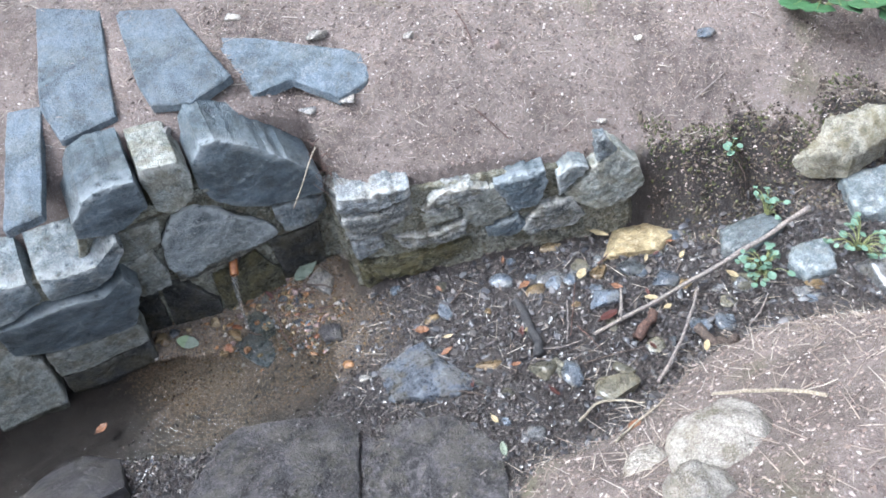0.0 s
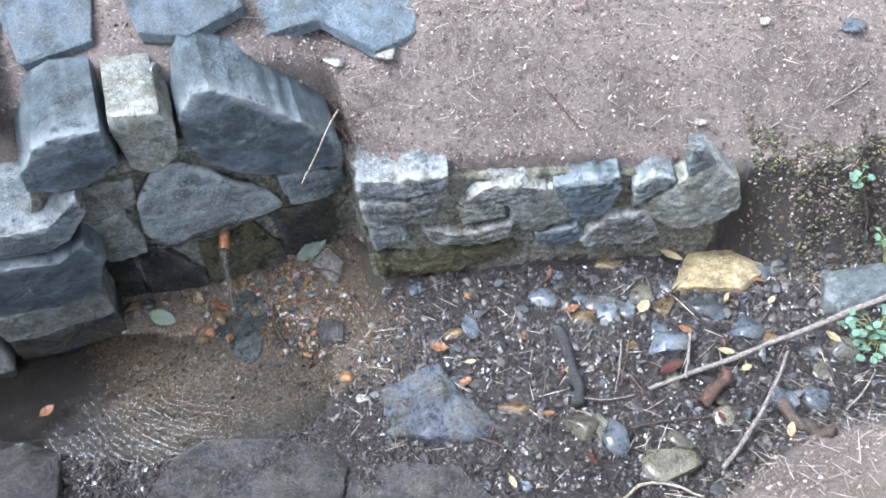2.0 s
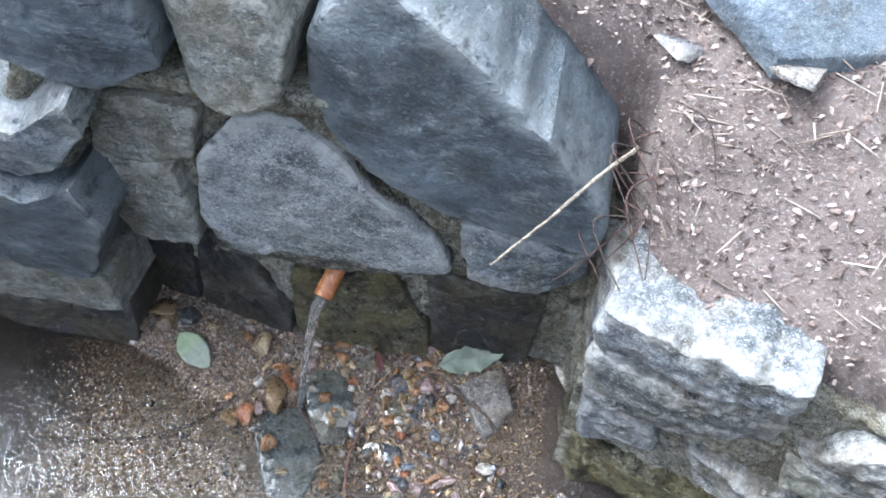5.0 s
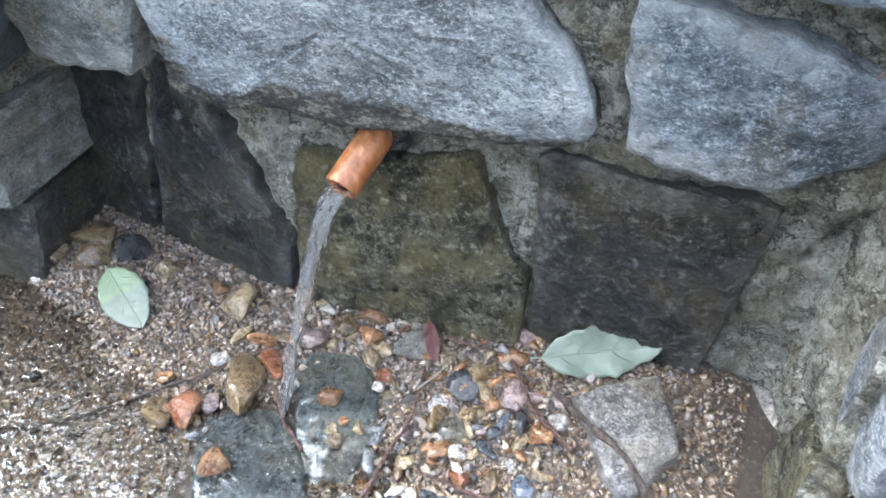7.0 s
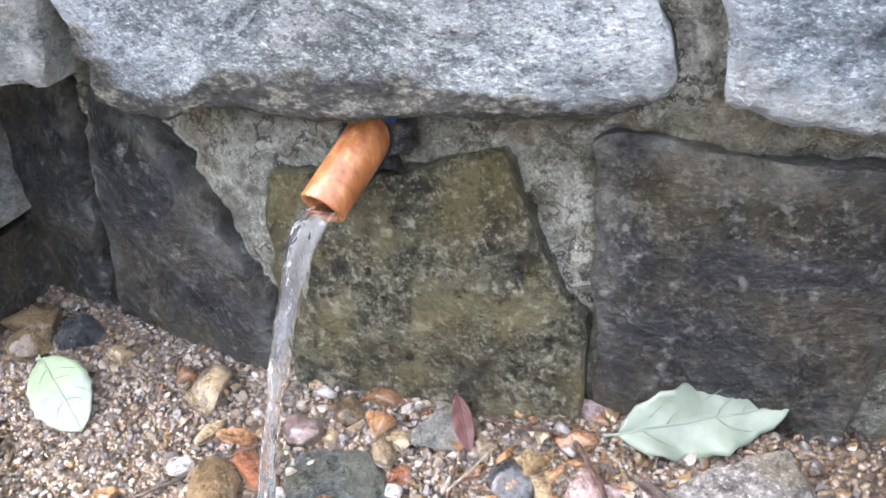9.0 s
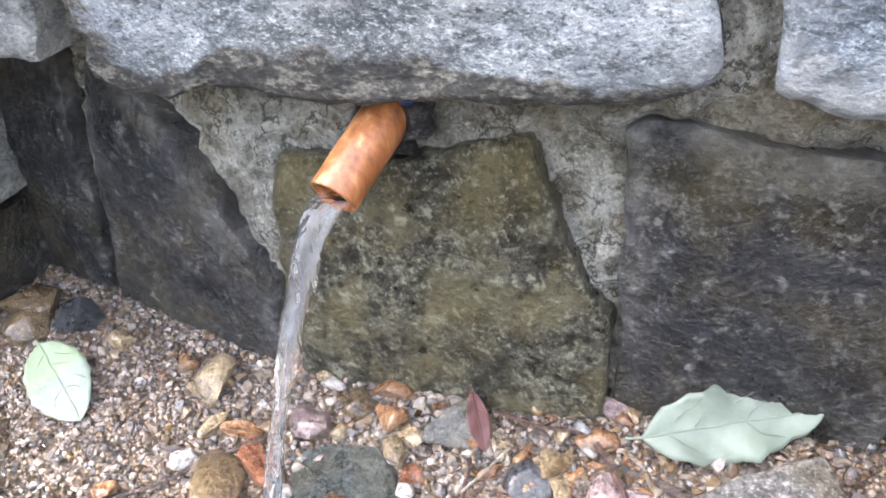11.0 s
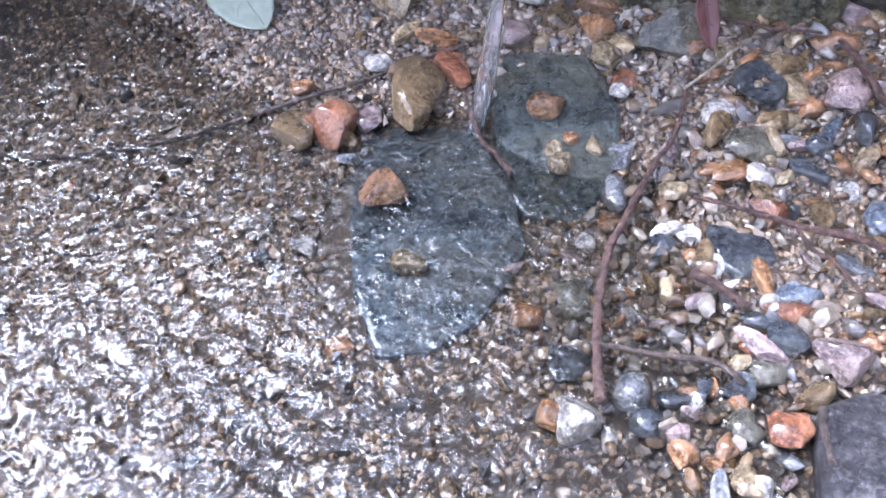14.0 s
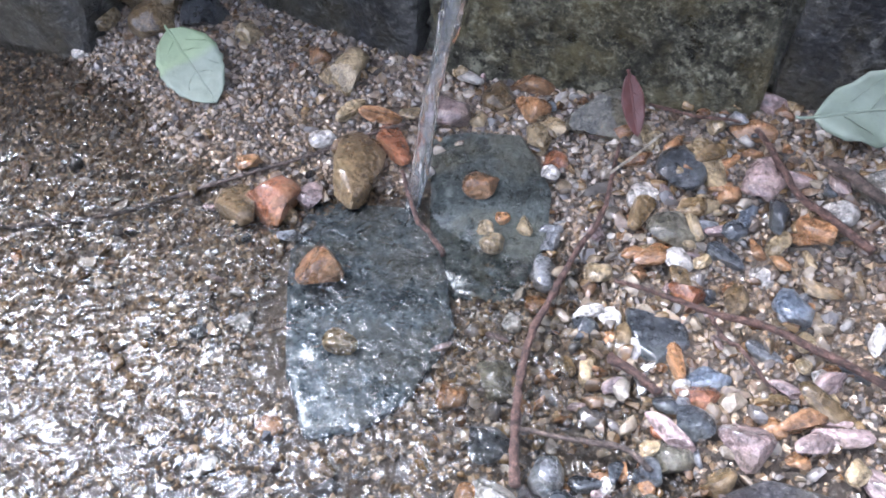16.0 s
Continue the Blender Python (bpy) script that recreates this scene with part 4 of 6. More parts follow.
def flake_shapes(count, seed):
    """Eight-sided chips and grains."""
    r = np.random.default_rng(seed)
    base = np.array([(1, 0, 0), (-1, 0, 0), (0, 1, 0), (0, -1, 0), (0, 0, 1), (0, 0, -1)], float)
    tri = np.array([(0, 2, 4), (2, 1, 4), (1, 3, 4), (3, 0, 4), (2, 0, 5), (1, 2, 5), (3, 1, 5), (0, 3, 5)])
    return [(base * r.uniform(0.75, 1.3, (6, 1)) + r.uniform(-0.28, 0.28, (6, 3)), tri) for _ in range(count)]


FLAKE = flake_shapes(24, 41)
PEB2, PEB1 = pebble_shapes(2, 14, 3, 0.55), pebble_shapes(1, 8, 4)
FINE = pebble_shapes(1, 8, 5, 0.85)
g = np.random.default_rng(11)


def field(n, x0, x1, y0, y1, keep):
    x, y = g.uniform(x0, x1, n), g.uniform(y0, y1, n)
    k = g.uniform(0, 1, n) < keep(x, y)
    return x[k], y[k]


def in_alcove(x, y):
    return (y < np.where(x < 0.25, 0.018 + 0.19 * np.clip(-0.05 - x, 0, 0.17), -0.12 - 0.30 * (x - 0.265)))


def off_slates(x, y):
    return 1 - 0.93 * (np.hypot((x + 0.03) / 0.04, (y + 0.135) / 0.055) < 1) - 0.93 * (np.hypot(x / 0.03, (y + 0.073) / 0.042) < 1)


x, y = field(36000, -0.3, 0.26, -0.24, 0.05, lambda x, y: in_alcove(x, y) * off_slates(x, y) * sm(-0.3, -0.24, x) * np.clip(0.25 * sm(-0.2, -0.14, y) + 0.75 * sm(-0.1, -0.02, y), 0, 1) * (1 - 0.5 * sm(0.14, 0.22, x)))
scatter("grit", PEB1, x, y, 0.0012 + 0.0028 * g.beta(1.0, 2.6, len(x)), g.uniform(0.6, 1.0, len(x)), 0.4, GRITTY, 34, "fine wet grit of the spring's bed", tilt=0.5, long=g.uniform(0.8, 1.3, len(x)), smooth=False)
# coarse gravel under the spout, thickest beside the splash
x, y = field(9000, -0.27, 0.30, -0.30, 0.05, lambda x, y: in_alcove(x, y) * off_slates(x, y) * (sm(-0.22, -0.16, y) + (1 - sm(-0.22, -0.16, y)) * sm(-0.03, 0.03, x)) * np.clip(0.2 + 1.0 * sm(-0.05, 0.05, x + 0.3 * y) + 0.45 * sm(-0.035, 0.01, y), 0, 1) * (1 - 0.75 * sm(0.16, 0.27, x - y * 0.8)))
scatter("gravel", PEB2, x, y, 0.0018 + 0.0046 * g.beta(1.0, 2.8, len(x)), g.uniform(0.6, 1.0, len(x)), 0.45, GRAVEL, 21, "wet orange, white and grey gravel under the spout", sharp=35, tilt=0.5, long=g.uniform(0.8, 1.35, len(x)))
x, y = field(88000, -0.45, 0.33, -0.36, 0.05, lambda x, y: 1.0 * in_alcove(x, y) * off_slates(x, y) * sm(-0.42, -0.26, x + 0.08 * np.sin(9 * y)) * (0.4 * sm(-0.36, -0.28, y) + 0.6 * sm(-0.21, -0.14, y - 0.35 * np.clip(x, -0.1, 0.2))) * (1 - 0.7 * sm(0.14, 0.3, x)))
scatter("sand", FLAKE, x, y, 0.0008 + 0.0014 * g.beta(1.2, 2.6, len(x)), g.uniform(0.6, 1.0, len(x)), 0.3, SAND, 22, "coarse brown sand of the spring's bed", smooth=False)


def in_gully(x, y):
    return (y < np.where(x < 0.27, -0.2, wall_y(x) - 0.02)) * (y > near_edge(x) - 0.05)


# damp litter and small stones of the gully
x, y = field(62000, -0.6, 1.7, -1.0, 0.0, lambda x, y: in_gully(x, y) * np.clip(0.08 + 0.92 * sm(0.02, 0.2, x - y - 0.35) + 0.9 * (y < shore(x) - 0.01) * (x < 0.1), 0, 1))
scatter("leaf_mould", FLAKE, x, y, 0.0022 + 0.0062 * g.beta(1.1, 4.0, len(x)), g.uniform(0.25, 0.8, len(x)), 0.4, MULCH, 23, "wet brown leaf mould and stone chips", tilt=0.8, long=g.uniform(0.7, 1.6, len(x)), smooth=False)
x, y = field(7000, -0.25, 0.36, -0.78, -0.36, lambda x, y: 0.75 * (y > -0.95 - 0.5 * x) * (y < -0.37 - 0.3 * x))
scatter("crumbs", PEB1, x, y, 0.0012 + 0.0034 * g.beta(1.0, 4.0, len(x)), g.uniform(0.3, 0.8, len(x)), 0.013 / 0.001, MULCH, 26, "wet crumbs and grit strewn over flat rocks", tilt=0.6, long=g.uniform(0.8, 2.0, len(x)), over=0.0145)
x, y = field(1300, -0.1, 1.6, -0.8, -0.1, lambda x, y: in_gully(x, y) * sm(0.1, 0.4, x))
scatter("gully_stones", pebble_shapes(2, 12, 9, 0.42), x, y, 0.007 + 0.016 * g.beta(1.0, 3.0, len(x)), g.uniform(0.35, 0.8, len(x)), 0.25, STONES, 27, "wet grey and brown stones of the gully", sharp=30)
x, y = field(600, 0.1, 1.6, -0.9, -0.1, lambda x, y: 1.0 * in_gully(x, y))
scatter("needles", FINE, x, y, 0.0008 + 0.0006 * g.uniform(0, 1, len(x)), g.uniform(0.6, 1, len(x)), 4.0, STRAWS, 28, "fallen dry needles and stalks in the gully", tilt=0.25, long=g.uniform(14, 36, len(x)))
x, y = field(26000, 0.98, 1.75, -0.8, 0.0, lambda x, y: 1.0 * (y > wall_y(x) - 0.09) * (y < wall_y(x) + 0.09))
scatter("soil_clods", PEB1, x, y, 0.002 + 0.007 * g.beta(1.0, 3.5, len(x)), g.uniform(0.4, 0.9, len(x)), 0.2, CLODS, 31, "dark clods and root crumbs of the cut bank", tilt=0.7, long=g.uniform(0.8, 1.8, len(x)))
x, y = field(11000, 0.98, 1.75, -0.8, 0.05, lambda x, y: 1.0 * (y > wall_y(x) + 0.0) * (y < wall_y(x) + 0.1) * (np.sin(19 * x + 2 * np.sin(40 * y)) > 0.1))
scatter("moss", FINE, x, y, 0.0018 + 0.003 * g.beta(1.0, 2.5, len(x)), g.uniform(0.6, 1.2, len(x)), 0.5, MOSS, 33, "olive-green moss on the bank's edge", tilt=0.8, long=g.uniform(0.8, 2.0, len(x)))
# dry chips on the banks
x, y = field(120000, -0.6, 1.9, -0.65, 0.8, lambda x, y: 1.0 * (y > wall_y(x) - 0.008) * (0.35 + 0.65 * (x > 0.15)))
scatter("wood_chips", FLAKE, x, y, 0.0014 + 0.0052 * g.beta(1.0, 6.0, len(x)), g.uniform(0.2, 0.6, len(x)), 0.3, CHIPS, 24, "pale dry wood chips and crumbs on soil", tilt=0.6, long=g.uniform(0.7, 1.9, len(x)), smooth=False)
x, y = field(3600, -0.5, 1.8, -0.6, 0.7, lambda x, y: 1.0 * (y > wall_y(x) + 0.03))
scatter("needles", FINE, x, y, 0.0007 + 0.0006 * g.uniform(0, 1, len(x)), g.uniform(0.6, 1, len(x)), 3.0, STRAWS, 29, "fallen dry needles and stalks on the bank", tilt=0.15, long=g.uniform(12, 40, len(x)))
x, y = field(14000, 0.2, 1.5, -1.3, -0.68, lambda x, y: 1.0 * (y < near_edge(x) - 0.02))
scatter("wood_chips", FLAKE, x, y, 0.0014 + 0.004 * g.beta(1.0, 4.5, len(x)), g.uniform(0.2, 0.6, len(x)), 0.3, CHIPS, 25, "pale dry crumbs on the sandy bank", tilt=0.6, long=g.uniform(0.7, 1.8, len(x)), smooth=False)
x, y = field(1300, 0.2, 1.5, -1.3, -0.68, lambda x, y: 1.0 * (y < near_edge(x) + 0.02))
scatter("needles", FINE, x, y, 0.0007 + 0.0006 * g.uniform(0, 1, len(x)), g.uniform(0.6, 1, len(x)), 3.0, STRAWS, 30, "dry straw and fine roots on the sandy bank", tilt=0.2, long=g.uniform(14, 50, len(x)))


GULLY_FLAT = rock_material("flat_grey_brown", (0.06, 0.056, 0.05), (0.17, 0.16, 0.145), (0.34, 0.32, 0.29), 0.5, 0.5, streak=0.6, edge=0.4, mottle=0.4)

# ---- single pebbles of the spring's bed ----
def solid(name, col, rough=0.35, wet=0.6, spread_=0.3):
    return rock_material(name, tuple(0.5 * c for c in col), col, tuple(min(0.8, 1.4 * c + 0.04) for c in col), 0.4, rough, streak=0.2, spread=spread_, edge=0.0, coat=wet, mottle=0.35)


ORANGE, TAN, BROWN, WHITE, GREY, DARK, PINK = (solid("orange_pebble", (0.28, 0.135, 0.055)), solid("tan_pebble", (0.3, 0.22, 0.12)), solid("brown_pebble", (0.15, 0.095, 0.04)), solid("white_pebble", (0.45, 0.41, 0.36)), solid("grey_pebble", (0.15, 0.15, 0.15)), solid("dark_pebble", (0.05, 0.055, 0.06)), solid("pink_pebble", (0.29, 0.205, 0.185)))
SMOOTH, ANGULAR = pebble_shapes(3, 12, 8, 0.62), pebble_shapes(3, 9, 18, 0.62)


def pebble(x, y, length, width, heading, mat, label, height=0.75, lift=0.6, z=None, category="pebble"):
    kinds = SMOOTH if mat in (DARK, GREY) and category == "pebble" else ANGULAR
    co, tri = kinds[rnd.randrange(len(kinds))]
    v = 2 * (co - co.min(0)) / (co.max(0) - co.min(0)) - 1
    v = v * np.array([length / 2, width / 2, width / 2 * height * 0.9])
    ob = mesh_ob("pebble", v.tolist(), [tuple(t) for t in tri.tolist()], mat, sharp=38)
    onslate = math.hypot((x + 0.03) / 0.04, (y + 0.135) / 0.055) < 1.05 or math.hypot(x / 0.03, (y + 0.073) / 0.042) < 1.05
    ob.location = (x, y, (float(land_z(x, y)) if z is None else z) + lift * width / 2 * height * 0.9 + (0.006 if onslate else 0.0))
    ob.rotation_euler = (rnd.uniform(-0.15, 0.15), rnd.uniform(-0.15, 0.15), heading)
    if len(label.split()) < 4:
        label += " in the spring bed"
    return tagged(ob, label, category, "pebbles of the spring bed")


RUST_STONE, GULLY_BLUE, GULLY_OLIVE = solid("rust_stone", (0.24, 0.085, 0.035)), solid("blue_gully_stone", (0.11, 0.13, 0.155)), solid("olive_gully_stone", (0.12, 0.108, 0.075))
BED = []
# round the splash
BED += [
    (-0.047, -0.133, 0.019, 0.021, -0.1, ORANGE, "orange pebble on the submerged slate"),
    (-0.025, -0.159, 0.015, 0.010, -0.1, TAN, "flat tan pebble under shallow water"),
    (-0.070, -0.161, 0.012, 0.010, 0.8, WHITE, "white angular pebble on sand"),
    (-0.059, -0.073, 0.050, 0.023, -1.1, BROWN, "glossy yellow-brown wet stone beside the splash"),
    (-0.089, -0.102, 0.025, 0.026, -0.1, RUST_STONE, "wet rust-orange stone by the twig"),
    (-0.101, -0.112, 0.026, 0.017, -0.7, BROWN, "dark brown wet stone by the twig"),
    (-0.075, -0.093, 0.013, 0.017, 0.7, PINK, "pinkish wet pebble"),
    (-0.051, -0.053, 0.032, 0.012, -0.8, RUST_STONE, "rust-red split stone by the splash"),
    (-0.112, -0.085, 0.011, 0.013, 0.1, ORANGE, "small yellow-orange pebble"),
    (-0.002, -0.065, 0.018, 0.013, 0.6, ORANGE, "orange and white pebble on dark slate"),
    (0.013, -0.091, 0.011, 0.012, 0.4, TAN, "yellow-tan pebble on slate"),
    (0.007, -0.084, 0.007, 0.009, 0.4, TAN, "small tan pebble on slate"),
    (0.023, -0.079, 0.011, 0.007, -1.0, TAN, "small cream-orange pebble on slate"),
    (0.013, -0.078, 0.007, 0.006, 0.4, ORANGE, "small orange pebble on slate"),
]
# the left margin
BED += [
    (-0.230, 0.006, 0.040, 0.027, 0.1, BROWN, "orange-brown stone at the wall's foot"),
    (-0.220, -0.011, 0.025, 0.027, 0.5, BROWN, "dark brown stone at the wall's foot"),
    (-0.192, 0.001, 0.026, 0.029, 0.8, DARK, "dark blue-grey stone at the wall's foot"),
    (-0.159, -0.005, 0.016, 0.015, 0.2, TAN, "flat yellow-tan pebble on sand"),
    (-0.253, -0.037, 0.010, 0.011, 0.4, WHITE, "small white pebble on sand"),
    (-0.096, -0.015, 0.033, 0.021, 1.6, TAN, "forked tan stone chip on wet sand"),
    (-0.115, -0.009, 0.014, 0.013, -0.3, ORANGE, "small orange pebble"),
    (-0.250, -0.017, 0.018, 0.020, 1.4, TAN, "tan stone at the wall's foot"),
    (-0.190, -0.163, 0.011, 0.005, -0.5, ORANGE, "small orange pebble on sand"),
    (-0.102, -0.165, 0.006, 0.007, 0.4, TAN, "small yellowish pebble on sand"),
    (-0.035, -0.197, 0.011, 0.009, 0.4, ORANGE, "orange pebble under water"),
    (-0.051, -0.217, 0.009, 0.007, 0.8, WHITE, "white pebble under water"),
]
# the wall foot
BED += [
    (-0.000, 0.004, 0.022, 0.014, 0.0, ORANGE, "rust pebble at the wall's foot"),
    (-0.014, -0.011, 0.016, 0.017, 1.1, BROWN, "dark amber pebble by the slate"),
    (0.004, -0.014, 0.018, 0.017, -0.1, ORANGE, "orange-tan pebble by the slate"),
    (-0.018, -0.026, 0.011, 0.011, 0.4, TAN, "yellow-tan pebble by the slate"),
    (-0.032, -0.028, 0.020, 0.020, 1.1, PINK, "pale pinkish stone at the slate's edge"),
    (0.015, -0.031, 0.015, 0.009, -1.1, TAN, "tan pebble by the slate"),
    (0.103, -0.008, 0.021, 0.013, 0.2, ORANGE, "orange-brown pebble beside the leaf"),
    (0.096, -0.040, 0.011, 0.010, 0.1, ORANGE, "amber pebble among gravel"),
    (0.113, -0.035, 0.018, 0.018, -0.1, PINK, "brown-pink flat stone"),
    (0.085, -0.064, 0.028, 0.015, 0.3, GULLY_OLIVE, "flat grey-green stone in gravel"),
    (0.067, -0.047, 0.011, 0.013, 0.4, WHITE, "cream pebble among gravel"),
    (0.142, -0.046, 0.013, 0.016, -0.3, WHITE, "pale pinkish block of stone"),
    (0.136, -0.054, 0.015, 0.016, -0.5, ORANGE, "yellow-orange wet stone"),
]
# the runnel
BED += [
    (0.037, -0.095, 0.024, 0.011, -1.1, GREY, "oval grey pebble"),
    (0.035, -0.077, 0.021, 0.009, 1.4, GREY, "flat pale grey stone chip"),
    (0.034, -0.124, 0.009, 0.009, 0.6, WHITE, "cream pebble at the runnel"),
    (0.040, -0.113, 0.010, 0.008, 0.6, ORANGE, "orange pebble at the runnel"),
    (0.069, -0.111, 0.009, 0.010, 0.4, WHITE, "cream-white pebble"),
    (0.072, -0.119, 0.008, 0.007, 0.4, ORANGE, "amber pebble"),
    (0.060, -0.120, 0.011, 0.013, -0.3, DARK, "dark blue-grey pebble"),
    (0.080, -0.122, 0.009, 0.012, 0.4, WHITE, "pale pinkish-white pebble"),
    (0.068, -0.136, 0.018, 0.008, -1.4, TAN, "cream-orange pebble"),
    (0.037, -0.150, 0.020, 0.013, -1.0, GULLY_OLIVE, "olive glassy wet stone in the runnel"),
    (0.023, -0.162, 0.013, 0.012, 0.4, ORANGE, "orange pebble under shallow water"),
    (0.043, -0.177, 0.016, 0.015, -0.0, DARK, "dark stone in the runnel"),
    (0.051, -0.198, 0.017, 0.017, -0.4, WHITE, "cream banded stone in the runnel"),
    (0.066, -0.182, 0.016, 0.012, -1.3, GREY, "olive-grey round pebble"),
    (0.073, -0.191, 0.013, 0.011, -1.1, DARK, "smooth dark blue pebble"),
]
# the far gravel
BED += [
    (0.107, -0.137, 0.016, 0.011, 0.2, RUST_STONE, "rust-orange pebble in gravel"),
    (0.109, -0.128, 0.017, 0.010, 0.3, GULLY_BLUE, "pale blue-grey flat pebble"),
    (0.108, -0.148, 0.014, 0.013, -0.1, DARK, "smooth dark pebble"),
    (0.100, -0.153, 0.012, 0.006, 0.3, RUST_STONE, "rust-brown sliver of stone"),
    (0.103, -0.162, 0.016, 0.012, 0.4, GULLY_OLIVE, "green-grey round pebble"),
    (0.125, -0.151, 0.019, 0.017, -0.0, PINK, "speckled purple-pink stone"),
    (0.133, -0.089, 0.016, 0.016, 0.5, GULLY_BLUE, "grey square stone chip"),
    (0.094, -0.093, 0.015, 0.014, -0.1, RUST_STONE, "brown stone in gravel"),
    (0.102, -0.183, 0.012, 0.011, 0.2, GULLY_OLIVE, "olive-grey pebble in the runnel"),
    (0.114, -0.179, 0.013, 0.016, -0.3, RUST_STONE, "rust-orange wet pebble"),
    (0.083, -0.193, 0.010, 0.008, -1.2, PINK, "pinkish-orange pebble"),
    (0.064, -0.200, 0.009, 0.005, -1.3, WHITE, "cream pebble"),
    (0.083, -0.177, 0.008, 0.008, 0.4, ORANGE, "amber pebble in the runnel"),
    (0.095, -0.198, 0.008, 0.006, 0.4, ORANGE, "orange pebble in the runnel"),
    (0.106, -0.201, 0.012, 0.011, 0.4, TAN, "tan-olive pebble"),
]
# the gravel below the leaf
BED += [
    (0.079, -0.036, 0.022, 0.024, 0.1, DARK, "dark flaky stone"),
    (0.088, -0.030, 0.032, 0.012, -1.1, TAN, "thin tan flake of stone"),
    (0.099, -0.042, 0.012, 0.011, 0.4, ORANGE, "amber pebble"),
    (0.111, -0.038, 0.014, 0.017, -0.2, PINK, "brown-pink stone"),
    (0.109, -0.050, 0.016, 0.007, 1.4, GULLY_BLUE, "small bluish stone chip"),
    (0.133, -0.057, 0.013, 0.016, -0.2, ORANGE, "yellow-orange stone"),
    (0.013, -0.033, 0.015, 0.009, -1.1, TAN, "yellow-tan pebble"),
    (0.024, -0.039, 0.011, 0.012, 0.4, RUST_STONE, "rust-brown pebble"),
    (0.025, -0.050, 0.009, 0.009, 0.9, WHITE, "small white pebble"),
    (0.065, -0.051, 0.010, 0.014, 0.4, WHITE, "pinkish-white pebble"),
    (0.133, -0.140, 0.009, 0.008, 0.4, ORANGE, "amber pebble"),
    (0.142, -0.149, 0.008, 0.007, 0.1, ORANGE, "orange pebble"),
    (0.119, -0.076, 0.009, 0.010, 0.4, WHITE, "cream pebble"),
    (0.145, -0.131, 0.007, 0.008, 0.4, WHITE, "white pebble"),
    (0.059, -0.090, 0.011, 0.013, -0.4, TAN, "tan pebble"),
]
# stones on the leaf mould
BED += [
    (0.191, -0.116, 0.022, 0.016, 0.4, WHITE, "bright white pebble on leaf mould"),
    (0.192, 0.024, 0.016, 0.010, 0.3, ORANGE, "orange pebble beside the leaf"),
    (0.168, -0.364, 0.028, 0.017, -0.5, WHITE, "cream pebble on leaf mould"),
    (0.151, -0.302, 0.028, 0.02, -0.5, ORANGE, "rust-orange stone on leaf mould"),
]
for x, y, le, wi, hd, mat, lab in BED:
    pebble(x, y, max(le, wi), min(le, wi) * 1.05, hd if le >= wi else hd + 1.571, mat, lab)

for nm, out, mat, th, lab, kw in (
    ("slate_piece", [(-0.033, -0.045), (-0.016, -0.034), (0.004, -0.03), (0.016, -0.043), (0.028, -0.06), (0.033, -0.08), (0.03, -0.113), (0.007, -0.116), (-0.012, -0.1)], solid("green_slate", (0.085, 0.1, 0.09)), 0.012, "dark green-grey slate piece in the splash", dict(bulge=0.0, bevel=0.002, rough=0.3, cut=0.1)),
    ("slate_piece", [(-0.08, -0.1), (-0.057, -0.09), (-0.029, -0.083), (-0.006, -0.104), (0.012, -0.135), (0.008, -0.168), (-0.004, -0.187), (-0.02, -0.195), (-0.039, -0.176)], solid("blue_slate", (0.12, 0.145, 0.155)), 0.014, "blue-grey slate under the splashing water", dict(bulge=0.0, bevel=0.002, rough=0.3, cut=0.1)),
    ("flat_stone", [(0.147, -0.036), (0.192, -0.012), (0.212, -0.051), (0.187, -0.083)], GULLY_FLAT, 0.022, "rough grey-brown flat stone in the alcove's corner", dict(bevel=0.004, rough=0.6)),
    ("flat_stone", [(0.121, -0.174), (0.133, -0.163), (0.155, -0.161), (0.175, -0.18), (0.165, -0.225), (0.127, -0.205)], FLOOR_ROCK, 0.022, "flat grey stone at the runnel's edge", dict(bevel=0.003, rough=0.4, cut=0.3)),
    ("slate_piece", [(0.075, -0.107), (0.096, -0.107), (0.1, -0.116), (0.091, -0.128), (0.082, -0.123)], DARK, 0.008, "thin dark slate chip in the gravel", dict(bevel=0.002, rough=0.3, cut=0.1)),
):
    laid(nm, out, bz, mat, th, lab, nm.replace("_", " "), sink=0.5, **kw)


